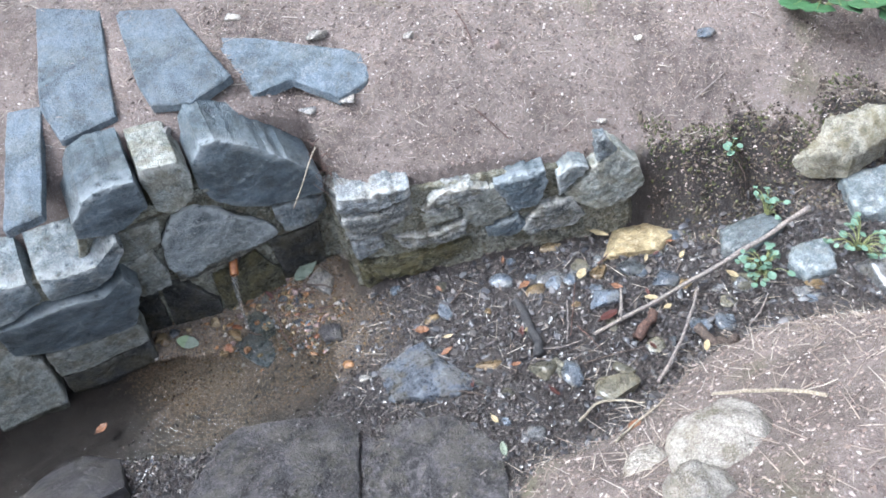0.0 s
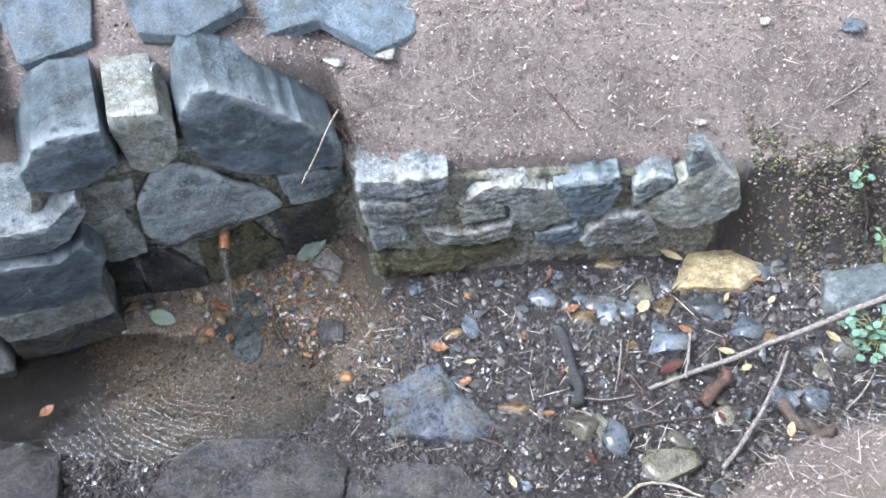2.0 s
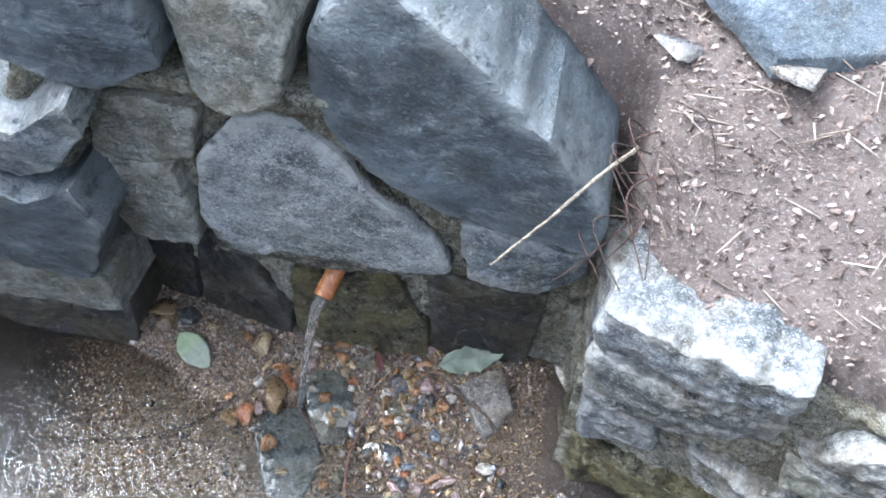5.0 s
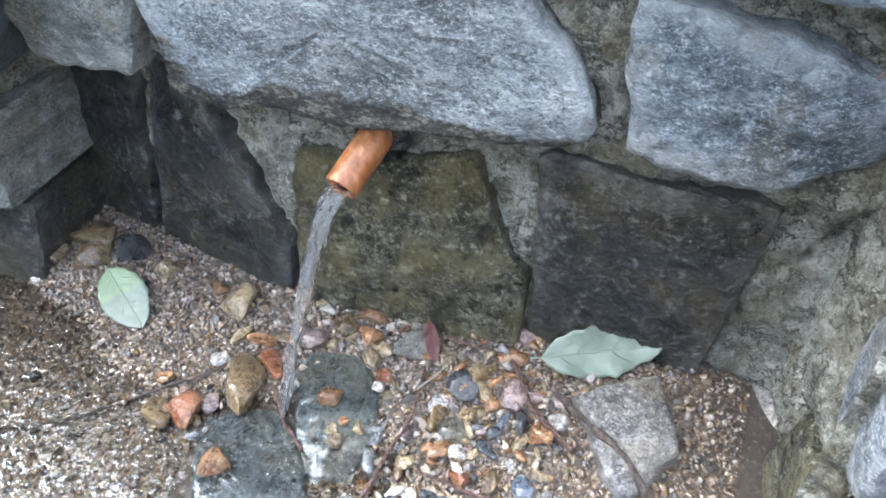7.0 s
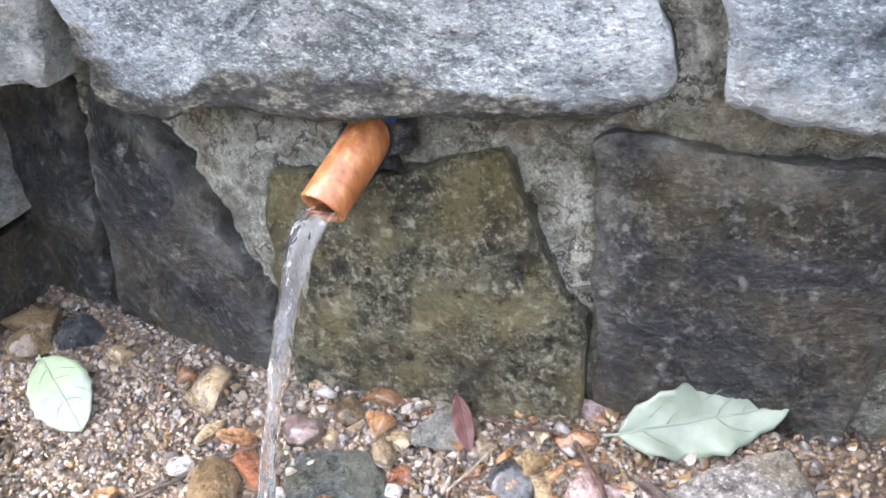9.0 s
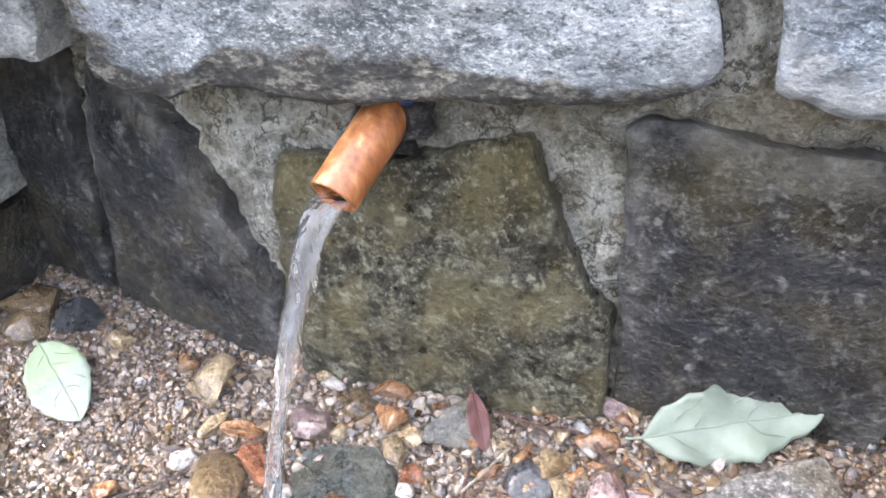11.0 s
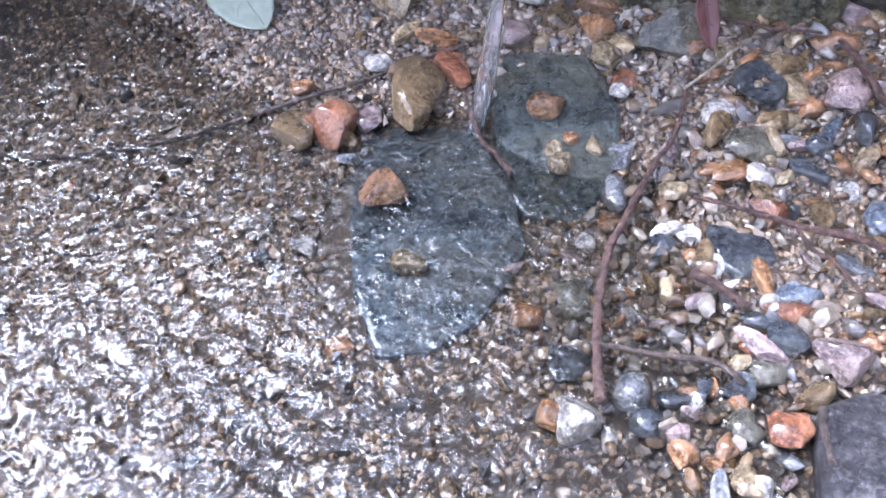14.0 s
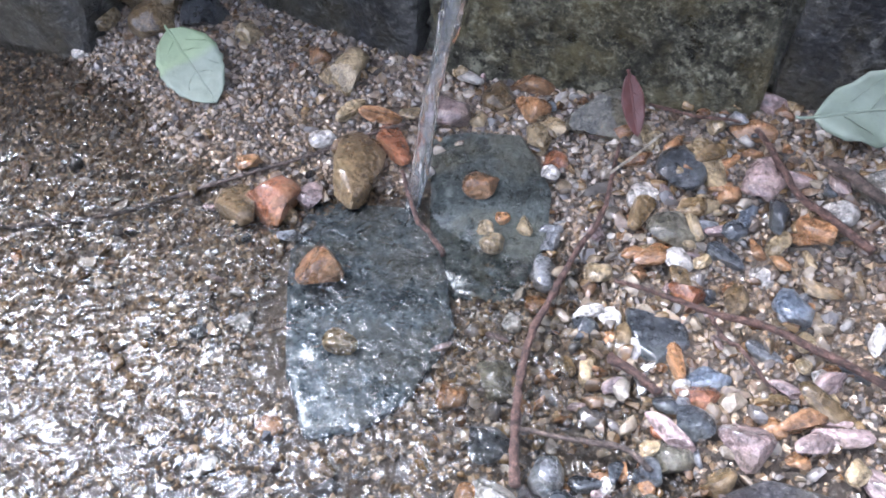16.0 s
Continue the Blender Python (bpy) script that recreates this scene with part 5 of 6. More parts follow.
# more of the bed's stones, thickest beside the runnel
KINDS = [(ORANGE, "rust-orange"), (TAN, "yellow-tan"), (BROWN, "wet brown"), (BROWN, "wet brown"), (WHITE, "cream-white"), (GREY, "grey"), (DARK, "blackish"), (PINK, "dull pink"), (TAN, "yellow-tan"), (ORANGE, "rust-orange")]
shared = {}
placed = 0
while placed < 230:
    x, y = rnd.uniform(-0.14, 0.22), rnd.uniform(-0.235, 0.012)
    dense = 0.12 + 0.88 * float(sm(-0.01, 0.06, x + 0.25 * y)) + 0.5 * float(sm(-0.05, -0.01, y) * (1 - sm(0.0, 0.06, abs(x))))
    if (y < -0.19 and x < 0.01) or rnd.random() > dense or float(off_slates(np.array(x), np.array(y))) < 0.5 or (x > 0.13 and y < -0.16) or (x > 0.14 and y > -0.09):
        continue
    k, sh = rnd.randrange(len(KINDS)), rnd.randrange(7)
    if (k, sh) not in shared:
        co, tri = (SMOOTH if k % 2 else ANGULAR)[sh]
        me = bpy.data.meshes.new("pebble")
        me.from_pydata((co * np.array([0.0055, 0.0045, 0.004])).tolist(), [], [tuple(t) for t in tri.tolist()])
        me.polygons.foreach_set("use_smooth", [True] * len(me.polygons))
        me.set_sharp_from_angle(angle=radians(38))
        me.materials.append(KINDS[k][0])
        shared[k, sh] = me
    ob = new("pebble", shared[k, sh])
    size = rnd.choice((0.6, 0.7, 0.8, 0.9, 1.0, 1.2, 1.5))
    ob.scale = (size * rnd.uniform(0.9, 1.4), size, size * rnd.uniform(0.7, 1.1))
    ob.rotation_euler = (rnd.uniform(-0.4, 0.4), rnd.uniform(-0.4, 0.4), rnd.uniform(0, 6.28))
    ob.location = (x, y, float(land_z(x, y)) + 0.0028 * size)
    tagged(ob, KINDS[k][1] + " wet pebble among the gravel of the spring bed", "pebble", "pebbles of the spring bed")
    placed += 1


for x, y, le, wi, hd, mat, h, lab in (
    (0.040, -0.014, 0.038, 0.030, 0.9, GULLY_OLIVE, 1.1, "grey-olive banded stone chunk by the wall"),
    (0.57, -0.275, 0.062, 0.045, -0.6, GULLY_BLUE, 0.6, "wet blue-grey stone at the wall's foot"),
    (0.68, -0.345, 0.1, 0.065, -0.5, GREY, 0.4, "flat wet grey stone in leaf mould"),
    (0.745, -0.46, 0.085, 0.06, -0.3, GULLY_BLUE, 0.6, "pale blue-grey stone in leaf mould"),
    (0.855, -0.415, 0.08, 0.055, -0.7, DARK, 0.5, "dark wet stone in leaf mould"),
    (0.9, -0.485, 0.065, 0.055, -0.7, GULLY_BLUE, 0.5, "blue-grey wet stone in leaf mould"),
    (0.513, -0.565, 0.065, 0.05, -0.6, GULLY_OLIVE, 0.6, "olive-brown stone in the gully"),
    (0.56, -0.605, 0.075, 0.045, 1.5, GULLY_BLUE, 0.8, "dark blue wedge of stone in the gully"),
    (0.42, -0.488, 0.062, 0.03, -0.4, BROWN, 0.5, "brown flat stone in the gully"),
    (0.625, -0.685, 0.1, 0.06, -0.3, GULLY_OLIVE, 0.5, "mossy olive stone at the bank's edge"),
    (1.29, -0.735, 0.13, 0.1, 0.3, GREY, 0.6, "grey rock at the gully's side"),
    (0.73, -0.243, 0.06, 0.035, -0.3, TAN, 0.5, "tan stone at the wall's foot"),
    (0.62, -0.235, 0.03, 0.024, 0.4, GULLY_BLUE, 0.7, "small blue stone at the wall's foot"),
    (0.381, 0.045, 0.05, 0.045, 0.6, WHITE, 0.4, "pale grey angular stone on the bank"),
    (0.382, 0.214, 0.055, 0.04, 0.2, WHITE, 0.6, "cream angular stone on the bank"),
    (0.742, 0.012, 0.038, 0.032, 0.2, PINK, 0.5, "pale pinkish stone on the bank"),
    (0.289, 0.074, 0.05, 0.034, -0.3, GREY, 0.4, "flaky grey stone on the bank"),
    (0.159, 0.034, 0.034, 0.02, -0.3, WHITE, 0.5, "pale oval stone on the bank"),
    (0.272, 0.006, 0.06, 0.032, -0.4, WHITE, 0.5, "tan-white stone above the wall"),
    (0.221, 0.323, 0.042, 0.03, -0.4, WHITE, 0.5, "pale stone beside the slab"),
    (1.203, -0.176, 0.05, 0.04, 0.2, GULLY_BLUE, 0.5, "blue-grey stone on the bank"),
    (0.571, 0.106, 0.03, 0.024, 0.2, WHITE, 0.5, "small white stone on the bank"),
    (0.898, -0.205, 0.028, 0.02, 0.2, WHITE, 0.5, "small white stone on the bank"),
    (1.06, -0.11, 0.03, 0.02, 0.8, WHITE, 0.5, "small white stone on the bank"),
    (-0.02, 0.085, 0.03, 0.05, 0.3, GREY, 0.5, "grey stone wedged between slabs"),
    (0.02, 0.03, 0.035, 0.03, 0.3, WHITE, 0.7, "white stone beside the capping stone"),
    (-0.17, 0.06, 0.03, 0.02, 0.3, TAN, 0.5, "tan stone on the wall's top"),
    (-0.13, 0.04, 0.022, 0.018, 0.3, WHITE, 0.5, "small white stone on the wall's top"),
):
    pebble(x, y, le, wi, hd, mat, lab, h, 0.25, category="stone")


# half-buried chunks of slate and rock strewn through the gully
chunks = random.Random(77)
for k in range(46):
    x = chunks.uniform(0.3, 1.15)
    top, foot = float(wall_y(np.array(x))) - 0.05, float(near_edge(np.array(x))) + 0.03
    y = chunks.uniform(foot, top)
    mat, word = chunks.choice(((GULLY_BLUE, "blue-grey"), (GREY, "grey"), (DARK, "blackish"), (GULLY_OLIVE, "olive-brown"), (BROWN, "brown"), (GULLY_BLUE, "blue-grey")))
    le = chunks.uniform(0.022, 0.06)
    pebble(x, y, le, le * chunks.uniform(0.55, 0.9), chunks.uniform(0, 3.1), mat, word + " wet chunk of rock half buried in leaf mould", chunks.uniform(0.35, 0.7), 0.2, category="stone")


# ---- leaves ----
def leaf_material(name, top, vein, far=None):
    m, n, l, p = material(name)
    co = n.new("ShaderNodeTexCoord").outputs["Object"]
    f = add_noise(n, l, co, 130.0, 6.0, 0.7)
    b = add_noise(n, l, co, 30.0, 4.0, 0.6)
    c = ramp(n, l, mixed(n, l, 0.5, f, b), [(0.35, tuple(0.72 * v for v in top)), (0.6, top)])
    # far: a second tone past a ragged line across the blade.
    if far:
        ax = n.new("ShaderNodeSeparateXYZ")
        l.new(co, ax.inputs["Vector"])
        k = n.new("ShaderNodeMath")
        k.operation = "MULTIPLY_ADD"
        l.new(b, k.inputs[0])
        k.inputs[1].default_value = 0.02
        l.new(ax.outputs["X"], k.inputs[2])
        c = mixed(n, l, ramp(n, l, k.outputs[0], [(0.004, (0.0,)), (0.007, (1.0,))]), c, ramp(n, l, f, [(0.35, tuple(0.7 * v for v in far)), (0.6, far)]))
    spots = ramp(n, l, f, [(0.66, (0.0,)), (0.72, (0.6,))])
    l.new(mixed(n, l, spots, c, vein), p.inputs["Base Color"])
    p.inputs["Roughness"].default_value = 0.5
    p.inputs["Transmission Weight"].default_value = 0.0
    bumped(n, l, p, f, 0.3, 0.002)
    return m


def leaf_verts(length, width, fold=0.25, curl=0.2, n=14, m=6, wave=0.0, cut=0.0):
    verts, faces = [], []
    for i in range(n + 1):
        t = i / n
        w = width / 2 * max(0.0, math.sin(math.pi * t ** 0.9)) ** 0.7 * (1 - cut * (i % 2))
        for j in range(-m, m + 1):
            s = j / m
            z = abs(s) * w * fold + curl * length * (t - 0.5) ** 2 + wave * math.sin(t * 17 + s * 2) * w * abs(s)
            z -= 0.03 * w * math.cos(s * 20 + t * 40) * abs(s) * (1 if wave else 0)
            verts.append((length * (t - 0.5), s * w, z))
    c = 2 * m + 1
    for i in range(n):
        for j in range(2 * m):
            a = i * c + j
            faces.append((a, a + 1, a + c + 1, a + c))
    return verts, faces


def leaf(name, place, length, width, heading, mat, label, pitch=0.0, roll=0.0, fold=0.2, curl=0.15, wave=0.1, parent=None, axes=None, vein=None, stalk=0.18, cut=0.0):
    """A leaf: its blade, with a midrib, side veins and a stalk where it lies alone."""
    v, f = leaf_verts(length, width, fold, curl, wave=wave, cut=cut)
    if parent is not None:
        ob = mesh_ob(name, v, f, mat)
        ob.modifiers.new("thickness", "SOLIDIFY").thickness = 0.0005
        ob.location = place
        ob.rotation_euler = (roll, pitch, heading)
        ob.parent = parent
        return ob
    root = new(name)
    if axes is None:
        root.matrix_world = pose(*place) @ (Matrix.Rotation(heading, 4, "Z") @ Matrix.Rotation(pitch, 4, "Y") @ Matrix.Rotation(roll, 4, "X"))
    else:
        u, w = Vector(axes[0]).normalized(), Vector(axes[1])
        w = (w - u * w.dot(u)).normalized()
        m = Matrix.Identity(4)
        for i, d in enumerate((u, w.cross(u), w)):
            m.col[i][:3] = d
        m.translation = place
        root.matrix_world = m
    tagged(root, label, "leaf")
    blade = mesh_ob("blade", v, f, mat)
    blade.modifiers.new("thickness", "SOLIDIFY").thickness = 0.0005
    blade.parent = root
    c = 13
    spine = [Vector(v[i * c + 6]) + Vector((0, 0, 0.0004)) for i in range(15)]
    first = spine[0] + Vector((-stalk * length, 0.1 * stalk * length, 0.0))
    rib = twig("midrib", [first, spine[0], spine[4], spine[9], spine[14]], 0.0008, 0.0003, vein or mat, "", 0.1, "")
    veins = [rib]
    for i in (2, 4, 6, 8, 10):
        for side in (0, 12):
            j = min(14, i + 3)
            end = Vector(v[j * c + 6]).lerp(Vector(v[j * c + side]), 0.86) + Vector((0, 0, 0.0003))
            mid = Vector(v[(i + 1) * c + 6]).lerp(Vector(v[(i + 1) * c + side]), 0.42) + Vector((0, 0, 0.0003))
            veins.append(twig("vein", [spine[i], mid, end], 0.0003, 0.00015, vein or mat, "", 0.1, "", seg=4))
    for ob in veins:
        for key in list(ob.keys()):
            del ob[key]
        ob.parent = root if ob is rib else blade
    return root


MINT = leaf_material("pale_leaf", (0.17, 0.2, 0.15), (0.1, 0.14, 0.07))
MINT_HALF = leaf_material("two_tone_leaf", (0.17, 0.23, 0.13), (0.1, 0.14, 0.07), far=(0.17, 0.205, 0.16))
MINT_PALE = leaf_material("bleached_leaf", (0.15, 0.185, 0.14), (0.13, 0.17, 0.1))
YELLOW = leaf_material("yellow_leaf", (0.36, 0.29, 0.17), (0.24, 0.18, 0.1))
RUST = leaf_material("rust_leaf", (0.2, 0.09, 0.045), (0.1, 0.05, 0.03))
RED = leaf_material("red_leaf", (0.075, 0.022, 0.017), (0.04, 0.014, 0.014))


def fallen_leaves():
    def at(x, y, up):
        return (x, y, float(land_z(x, y)) + up)
    leaf("fallen_leaf", (-0.170, -0.042, 0.0195), 0.056, 0.034, 0.0, MINT_HALF, "pale mint-green fallen leaf on wet sand", fold=0.08, curl=0.1, wave=0.07, axes=((0.045, -0.028, -0.016), (0.1, -0.42, 0.9)), vein=MINT_HALF, stalk=0.03, cut=0.05)
    leaf("fallen_leaf", (0.157, -0.006, 0.058), 0.077, 0.034, 0.0, MINT_PALE, "pale green crumpled leaf on the gravel by the wall", fold=0.15, curl=0.08, wave=0.3, axes=((0.071, 0.027, 0.012), (0.0, -0.72, 0.62)), vein=MINT_PALE, stalk=0.08, cut=0.1)
    leaf("fallen_leaf", (0.0515, -0.0225, 0.0415), 0.028, 0.010, 0.0, RED, "narrow dark red leaf on a stone", fold=0.25, axes=((0.010, -0.0134, -0.0206), (0.35, -0.75, 0.55)), stalk=0.05)
    leaf("fallen_leaf", (-0.405, -0.174, WATER_Z + 0.002), 0.03, 0.022, 0.5, RUST, "rust-brown leaf floating on the pool", fold=0.3, curl=0.4)
    leaf("fallen_leaf", at(0.571, -0.81, 0.006), 0.035, 0.017, 0.2, RUST, "orange-brown leaf on the sandy bank", fold=0.2)
    leaf("fallen_leaf", at(0.715, -0.52, 0.014), 0.05, 0.02, 0.1, RED, "dark red leaf in the gully", fold=0.3)
    leaf("fallen_leaf", at(0.347, 0.098, 0.022), 0.04, 0.022, -0.3, YELLOW, "yellow leaf lying on the slab", fold=0.1)
    leaf("fallen_leaf", at(0.348, -0.688, 0.016), 0.034, 0.015, 1.3, MINT, "pale green leaf lying on the flat rock", fold=0.2, wave=0.15)
    leaf("fallen_leaf", at(0.733, -0.380, 0.016), 0.035, 0.022, 0.6, YELLOW, "beige dry leaf on wet leaf mould", fold=0.2, wave=0.15)
    leaf("fallen_leaf", at(0.606, -0.329, 0.016), 0.03, 0.018, 0.2, RUST, "brown curled leaf at the foot of the wall", fold=0.2, wave=0.15)
    leaf("fallen_leaf", at(0.338, -0.312, 0.016), 0.034, 0.022, -0.5, RUST, "orange-brown curled leaf in the leaf mould", fold=0.2, wave=0.15)
    leaf("fallen_leaf", at(0.837, -0.702, 0.016), 0.03, 0.014, 0.8, YELLOW, "yellowish dry leaf in the gully", fold=0.2, wave=0.15)
    leaf("fallen_leaf", at(0.838, -0.569, 0.016), 0.022, 0.012, 0.1, YELLOW, "small cream leaf scrap in the gully", fold=0.2, wave=0.15)
    strewn = random.Random(91)
    for k in range(22):
        x = strewn.uniform(0.3, 1.1)
        y = strewn.uniform(float(near_edge(np.array(x))) + 0.02, float(wall_y(np.array(x))) - 0.04)
        mat, word = strewn.choice(((RUST, "rust-brown"), (YELLOW, "beige"), (RED, "dark red"), (RUST, "rust-brown")))
        size = strewn.uniform(0.018, 0.034)
        leaf("fallen_leaf", at(x, y, 0.012), size, size * strewn.uniform(0.35, 0.6), strewn.uniform(0, 6.2), mat, word + " dead leaf on the wet leaf mould", pitch=strewn.uniform(-0.3, 0.3), roll=strewn.uniform(-0.4, 0.4), fold=0.25, curl=0.3, wave=0.15)
    leaf("fallen_leaf", at(0.85, -0.28, 0.02), 0.05, 0.018, -0.9, YELLOW, "cream dry leaf by the yellow-brown slab", fold=0.3)


# ---- twigs and sticks ----
def bark(name, a, b):
    m, n, l, p = material(name)
    co = n.new("ShaderNodeTexCoord").outputs["Object"]
    f = add_noise(n, l, co, 260.0, 8.0, 0.75)
    l.new(ramp(n, l, f, [(0.4, a), (0.55, b), (0.68, tuple(1.9 * v for v in b))]), p.inputs["Base Color"])
    p.inputs["Roughness"].default_value = 0.65
    bumped(n, l, p, f, 1.0, 0.004)
    return m


TWIG_DARK, TWIG_RED, STICK, STRAW = bark("dark_bark", (0.035, 0.025, 0.02), (0.11, 0.08, 0.065)), bark("red_bark", (0.04, 0.022, 0.018), (0.13, 0.072, 0.055)), bark("pale_stick", (0.13, 0.105, 0.095), (0.3, 0.26, 0.235)), bark("straw", (0.22, 0.18, 0.13), (0.42, 0.37, 0.29))


def twig(name, pts, r0, r1, mat, label, wob=0.3, category="twig", seg=7):
    pts = [Vector(p) for p in pts]
    path = []
    for i in range(len(pts) - 1):
        p0, p1, p2, p3 = pts[max(0, i - 1)], pts[i], pts[i + 1], pts[min(len(pts) - 1, i + 2)]
        for k in range(8):
            t = k / 8
            path.append(0.5 * ((2 * p1) + (p2 - p0) * t + (2 * p0 - 5 * p1 + 4 * p2 - p3) * t * t + (3 * p1 - p0 - 3 * p2 + p3) * t ** 3))
    path.append(pts[-1])
    verts, faces = [], []
    o = next(seeds) * 3.1
    N = len(path)
    for i, c in enumerate(path):
        d = (path[min(N - 1, i + 1)] - path[max(0, i - 1)]).normalized()
        q = d.to_track_quat("Z", "Y").to_matrix()
        t = i / (N - 1)
        r = (r0 + (r1 - r0) * t) * (1 + wob * noise.noise((i * 0.6, o, 0.0)))
        c = c + Vector((noise.noise((i * 0.35, o, 1.0)), noise.noise((i * 0.35, o, 2.0)), 0)) * r0 * 0.9
        for k in range(seg):
            a = 6.283 * k / seg
            verts.append(c + q @ Vector((r * math.cos(a), r * math.sin(a), 0)))
    for i in range(N - 1):
        for k in range(seg):
            k2 = (k + 1) % seg
            faces.append((i * seg + k, i * seg + k2, (i + 1) * seg + k2, (i + 1) * seg + k))
    faces += [tuple(range(seg))[::-1], tuple(range((N - 1) * seg, N * seg))]
    return tagged(mesh_ob(name, verts, faces, mat), label, category)


def on_ground(pts, up):
    return [(x, y, float(land_z(x, y)) + (up[i] if isinstance(up, (list, tuple)) else up)) for i, (x, y) in enumerate(pts)]


twig("twig", on_ground([(-0.3, -0.165), (-0.227, -0.156), (-0.197, -0.150), (-0.172, -0.140), (-0.148, -0.128), (-0.128, -0.111), (-0.099, -0.085), (-0.083, -0.071), (-0.067, -0.054), (-0.050, -0.040)], 0.004), 0.0014, 0.0008, TWIG_DARK, "thin dark curved twig lying across wet sand")
twig("twig", on_ground([(0.050, -0.031), (0.052, -0.051), (0.053, -0.068), (0.048, -0.090), (0.046, -0.109), (0.044, -0.133), (0.047, -0.156), (0.052, -0.175), (0.058, -0.192)], 0.009), 0.0009, 0.0019, TWIG_RED, "knotty reddish-brown twig on the gravel", wob=0.7)
twig("twig", on_ground([(0.067, -0.025), (0.051, -0.048)], 0.011), 0.0006, 0.0007, STRAW, "straw-coloured stalk on the gravel")
twig("twig", on_ground([(0.067, -0.099), (0.085, -0.101), (0.105, -0.105), (0.123, -0.105), (0.149, -0.112), (0.19, -0.125)], 0.010), 0.0009, 0.0018, TWIG_RED, "reddish-brown twig on the gravel")
twig("twig", on_ground([(0.104, -0.106), (0.111, -0.115), (0.118, -0.119), (0.130, -0.132)], 0.010), 0.0009, 0.0007, TWIG_RED, "short brown side twig on the gravel")
twig("twig", on_ground([(0.104, -0.016), (0.113, -0.029), (0.125, -0.046), (0.140, -0.056), (0.154, -0.066)], 0.010), 0.0012, 0.0018, TWIG_RED, "red-brown twig below the pale leaf")
twig("twig", on_ground([(0.131, -0.032), (0.154, -0.047), (0.180, -0.062), (0.2, -0.08)], 0.012), 0.002, 0.0028, TWIG_DARK, "thick dark twig below the pale leaf")
twig("twig", on_ground([(0.057, -0.006), (0.075, -0.010), (0.097, -0.011)], 0.009), 0.0009, 0.0007, TWIG_RED, "thin red twig at the wall's foot")
twig("twig", on_ground([(0.074, -0.134), (0.085, -0.139), (0.094, -0.144)], 0.009), 0.0018, 0.0015, TWIG_RED, "short thick brown twig among pebbles")
twig("twig", on_ground([(0.051, -0.171), (0.066, -0.170), (0.088, -0.168), (0.098, -0.173)], 0.009), 0.0009, 0.0012, TWIG_DARK, "thin dark twig among pebbles")
twig("twig", on_ground([(0.120, -0.175), (0.122, -0.184), (0.125, -0.193)], 0.012), 0.0012, 0.0010, TWIG_DARK, "dark twig against the flat stone")
twig("twig", on_ground([(-0.037, -0.073), (-0.022, -0.092), (-0.013, -0.098), (-0.003, -0.106)], 0.012), 0.0009, 0.0013, TWIG_RED, "reddish twig in the splash")
twig("stick", [(0.66, -0.54, 0.045), (0.85, -0.545, 0.07), (1.05, -0.55, 0.105), (1.236, -0.552, 0.15)], 0.004, 0.0065, STICK, "long pale grey stick lying across the gully", category="stick")
twig("stick", [(0.70, -0.72, 0.055), (0.79, -0.67, 0.065), (0.915, -0.575, 0.085)], 0.0042, 0.003, STICK, "pale curved stick leaning on the bank's edge", category="stick")
twig("stick", on_ground([(0.568, -0.366), (0.555, -0.44), (0.53, -0.526)], 0.008), 0.010, 0.013, bark("wet_wood", (0.012, 0.011, 0.012), (0.05, 0.048, 0.05)), "black sodden piece of wood in the gully", category="stick")
twig("stick", on_ground([(0.729, -0.6), (0.804, -0.57)], 0.014), 0.014, 0.01, TWIG_RED, "short stub of brown wood", category="stick")
twig("twig", on_ground([(0.21, -0.729), (0.281, -0.714), (0.375, -0.695)], 0.014), 0.003, 0.002, STICK, "thin grey twig on the flat rock")
twig("twig", on_ground([(0.70, 0.12), (0.698, 0.06), (0.69, 0.013)], 0.004), 0.0016, 0.0012, TWIG_RED, "thin twig on the soil bank")
twig("twig", on_ground([(0.63, -0.09), (0.676, -0.161)], 0.005), 0.0016, 0.0012, TWIG_RED, "thin twig on the soil bank")
twig("twig", on_ground([(1.121, -0.26), (1.205, -0.254)], 0.005), 0.002, 0.0016, STICK, "pale twig on the soil bank")
twig("twig", [(0.168, -0.094, 0.331), (0.203, -0.067, 0.358), (0.239, -0.037, 0.39), (0.268, -0.01, 0.405)], 0.0011, 0.0019, STRAW, "dry pale stalk hanging over the wall")
twig("twig", on_ground([(0.62, -0.93), (0.66, -1.0), (0.68, -1.07)], [0.07, 0.05, 0.02]), 0.003, 0.003, STRAW, "dry straw stalk over the boulder")

twig("stick", on_ground([(0.860, -0.644), (0.860, -0.699), (0.866, -0.747)], 0.012), 0.012, 0.01, TWIG_DARK, "rotten dark brown log lying in the gully", category="stick")
twig("root", on_ground([(0.510, -0.716), (0.562, -0.699), (0.603, -0.715), (0.635, -0.760)], 0.012), 0.003, 0.002, STRAW, "pale arching root at the bank edge", category="root")
twig("twig", on_ground([(0.653, -0.792), (0.566, -0.811), (0.511, -0.833)], 0.008), 0.002, 0.003, STRAW, "thin straw-brown stick on the sandy bank", category="twig")
twig("twig", on_ground([(0.659, -0.433), (0.629, -0.483), (0.600, -0.528)], 0.014), 0.0018, 0.0012, STICK, "thin grey stalk in the leaf mould", category="twig")
twig("twig", on_ground([(0.784, -0.467), (0.753, -0.512), (0.726, -0.551)], 0.018), 0.003, 0.0025, STICK, "pale split stick beside the red leaf", category="twig")
twig("twig", on_ground([(0.704, -0.396), (0.659, -0.459), (0.613, -0.522)], 0.012), 0.0015, 0.001, TWIG_RED, "thin reddish twig in the leaf mould", category="twig")
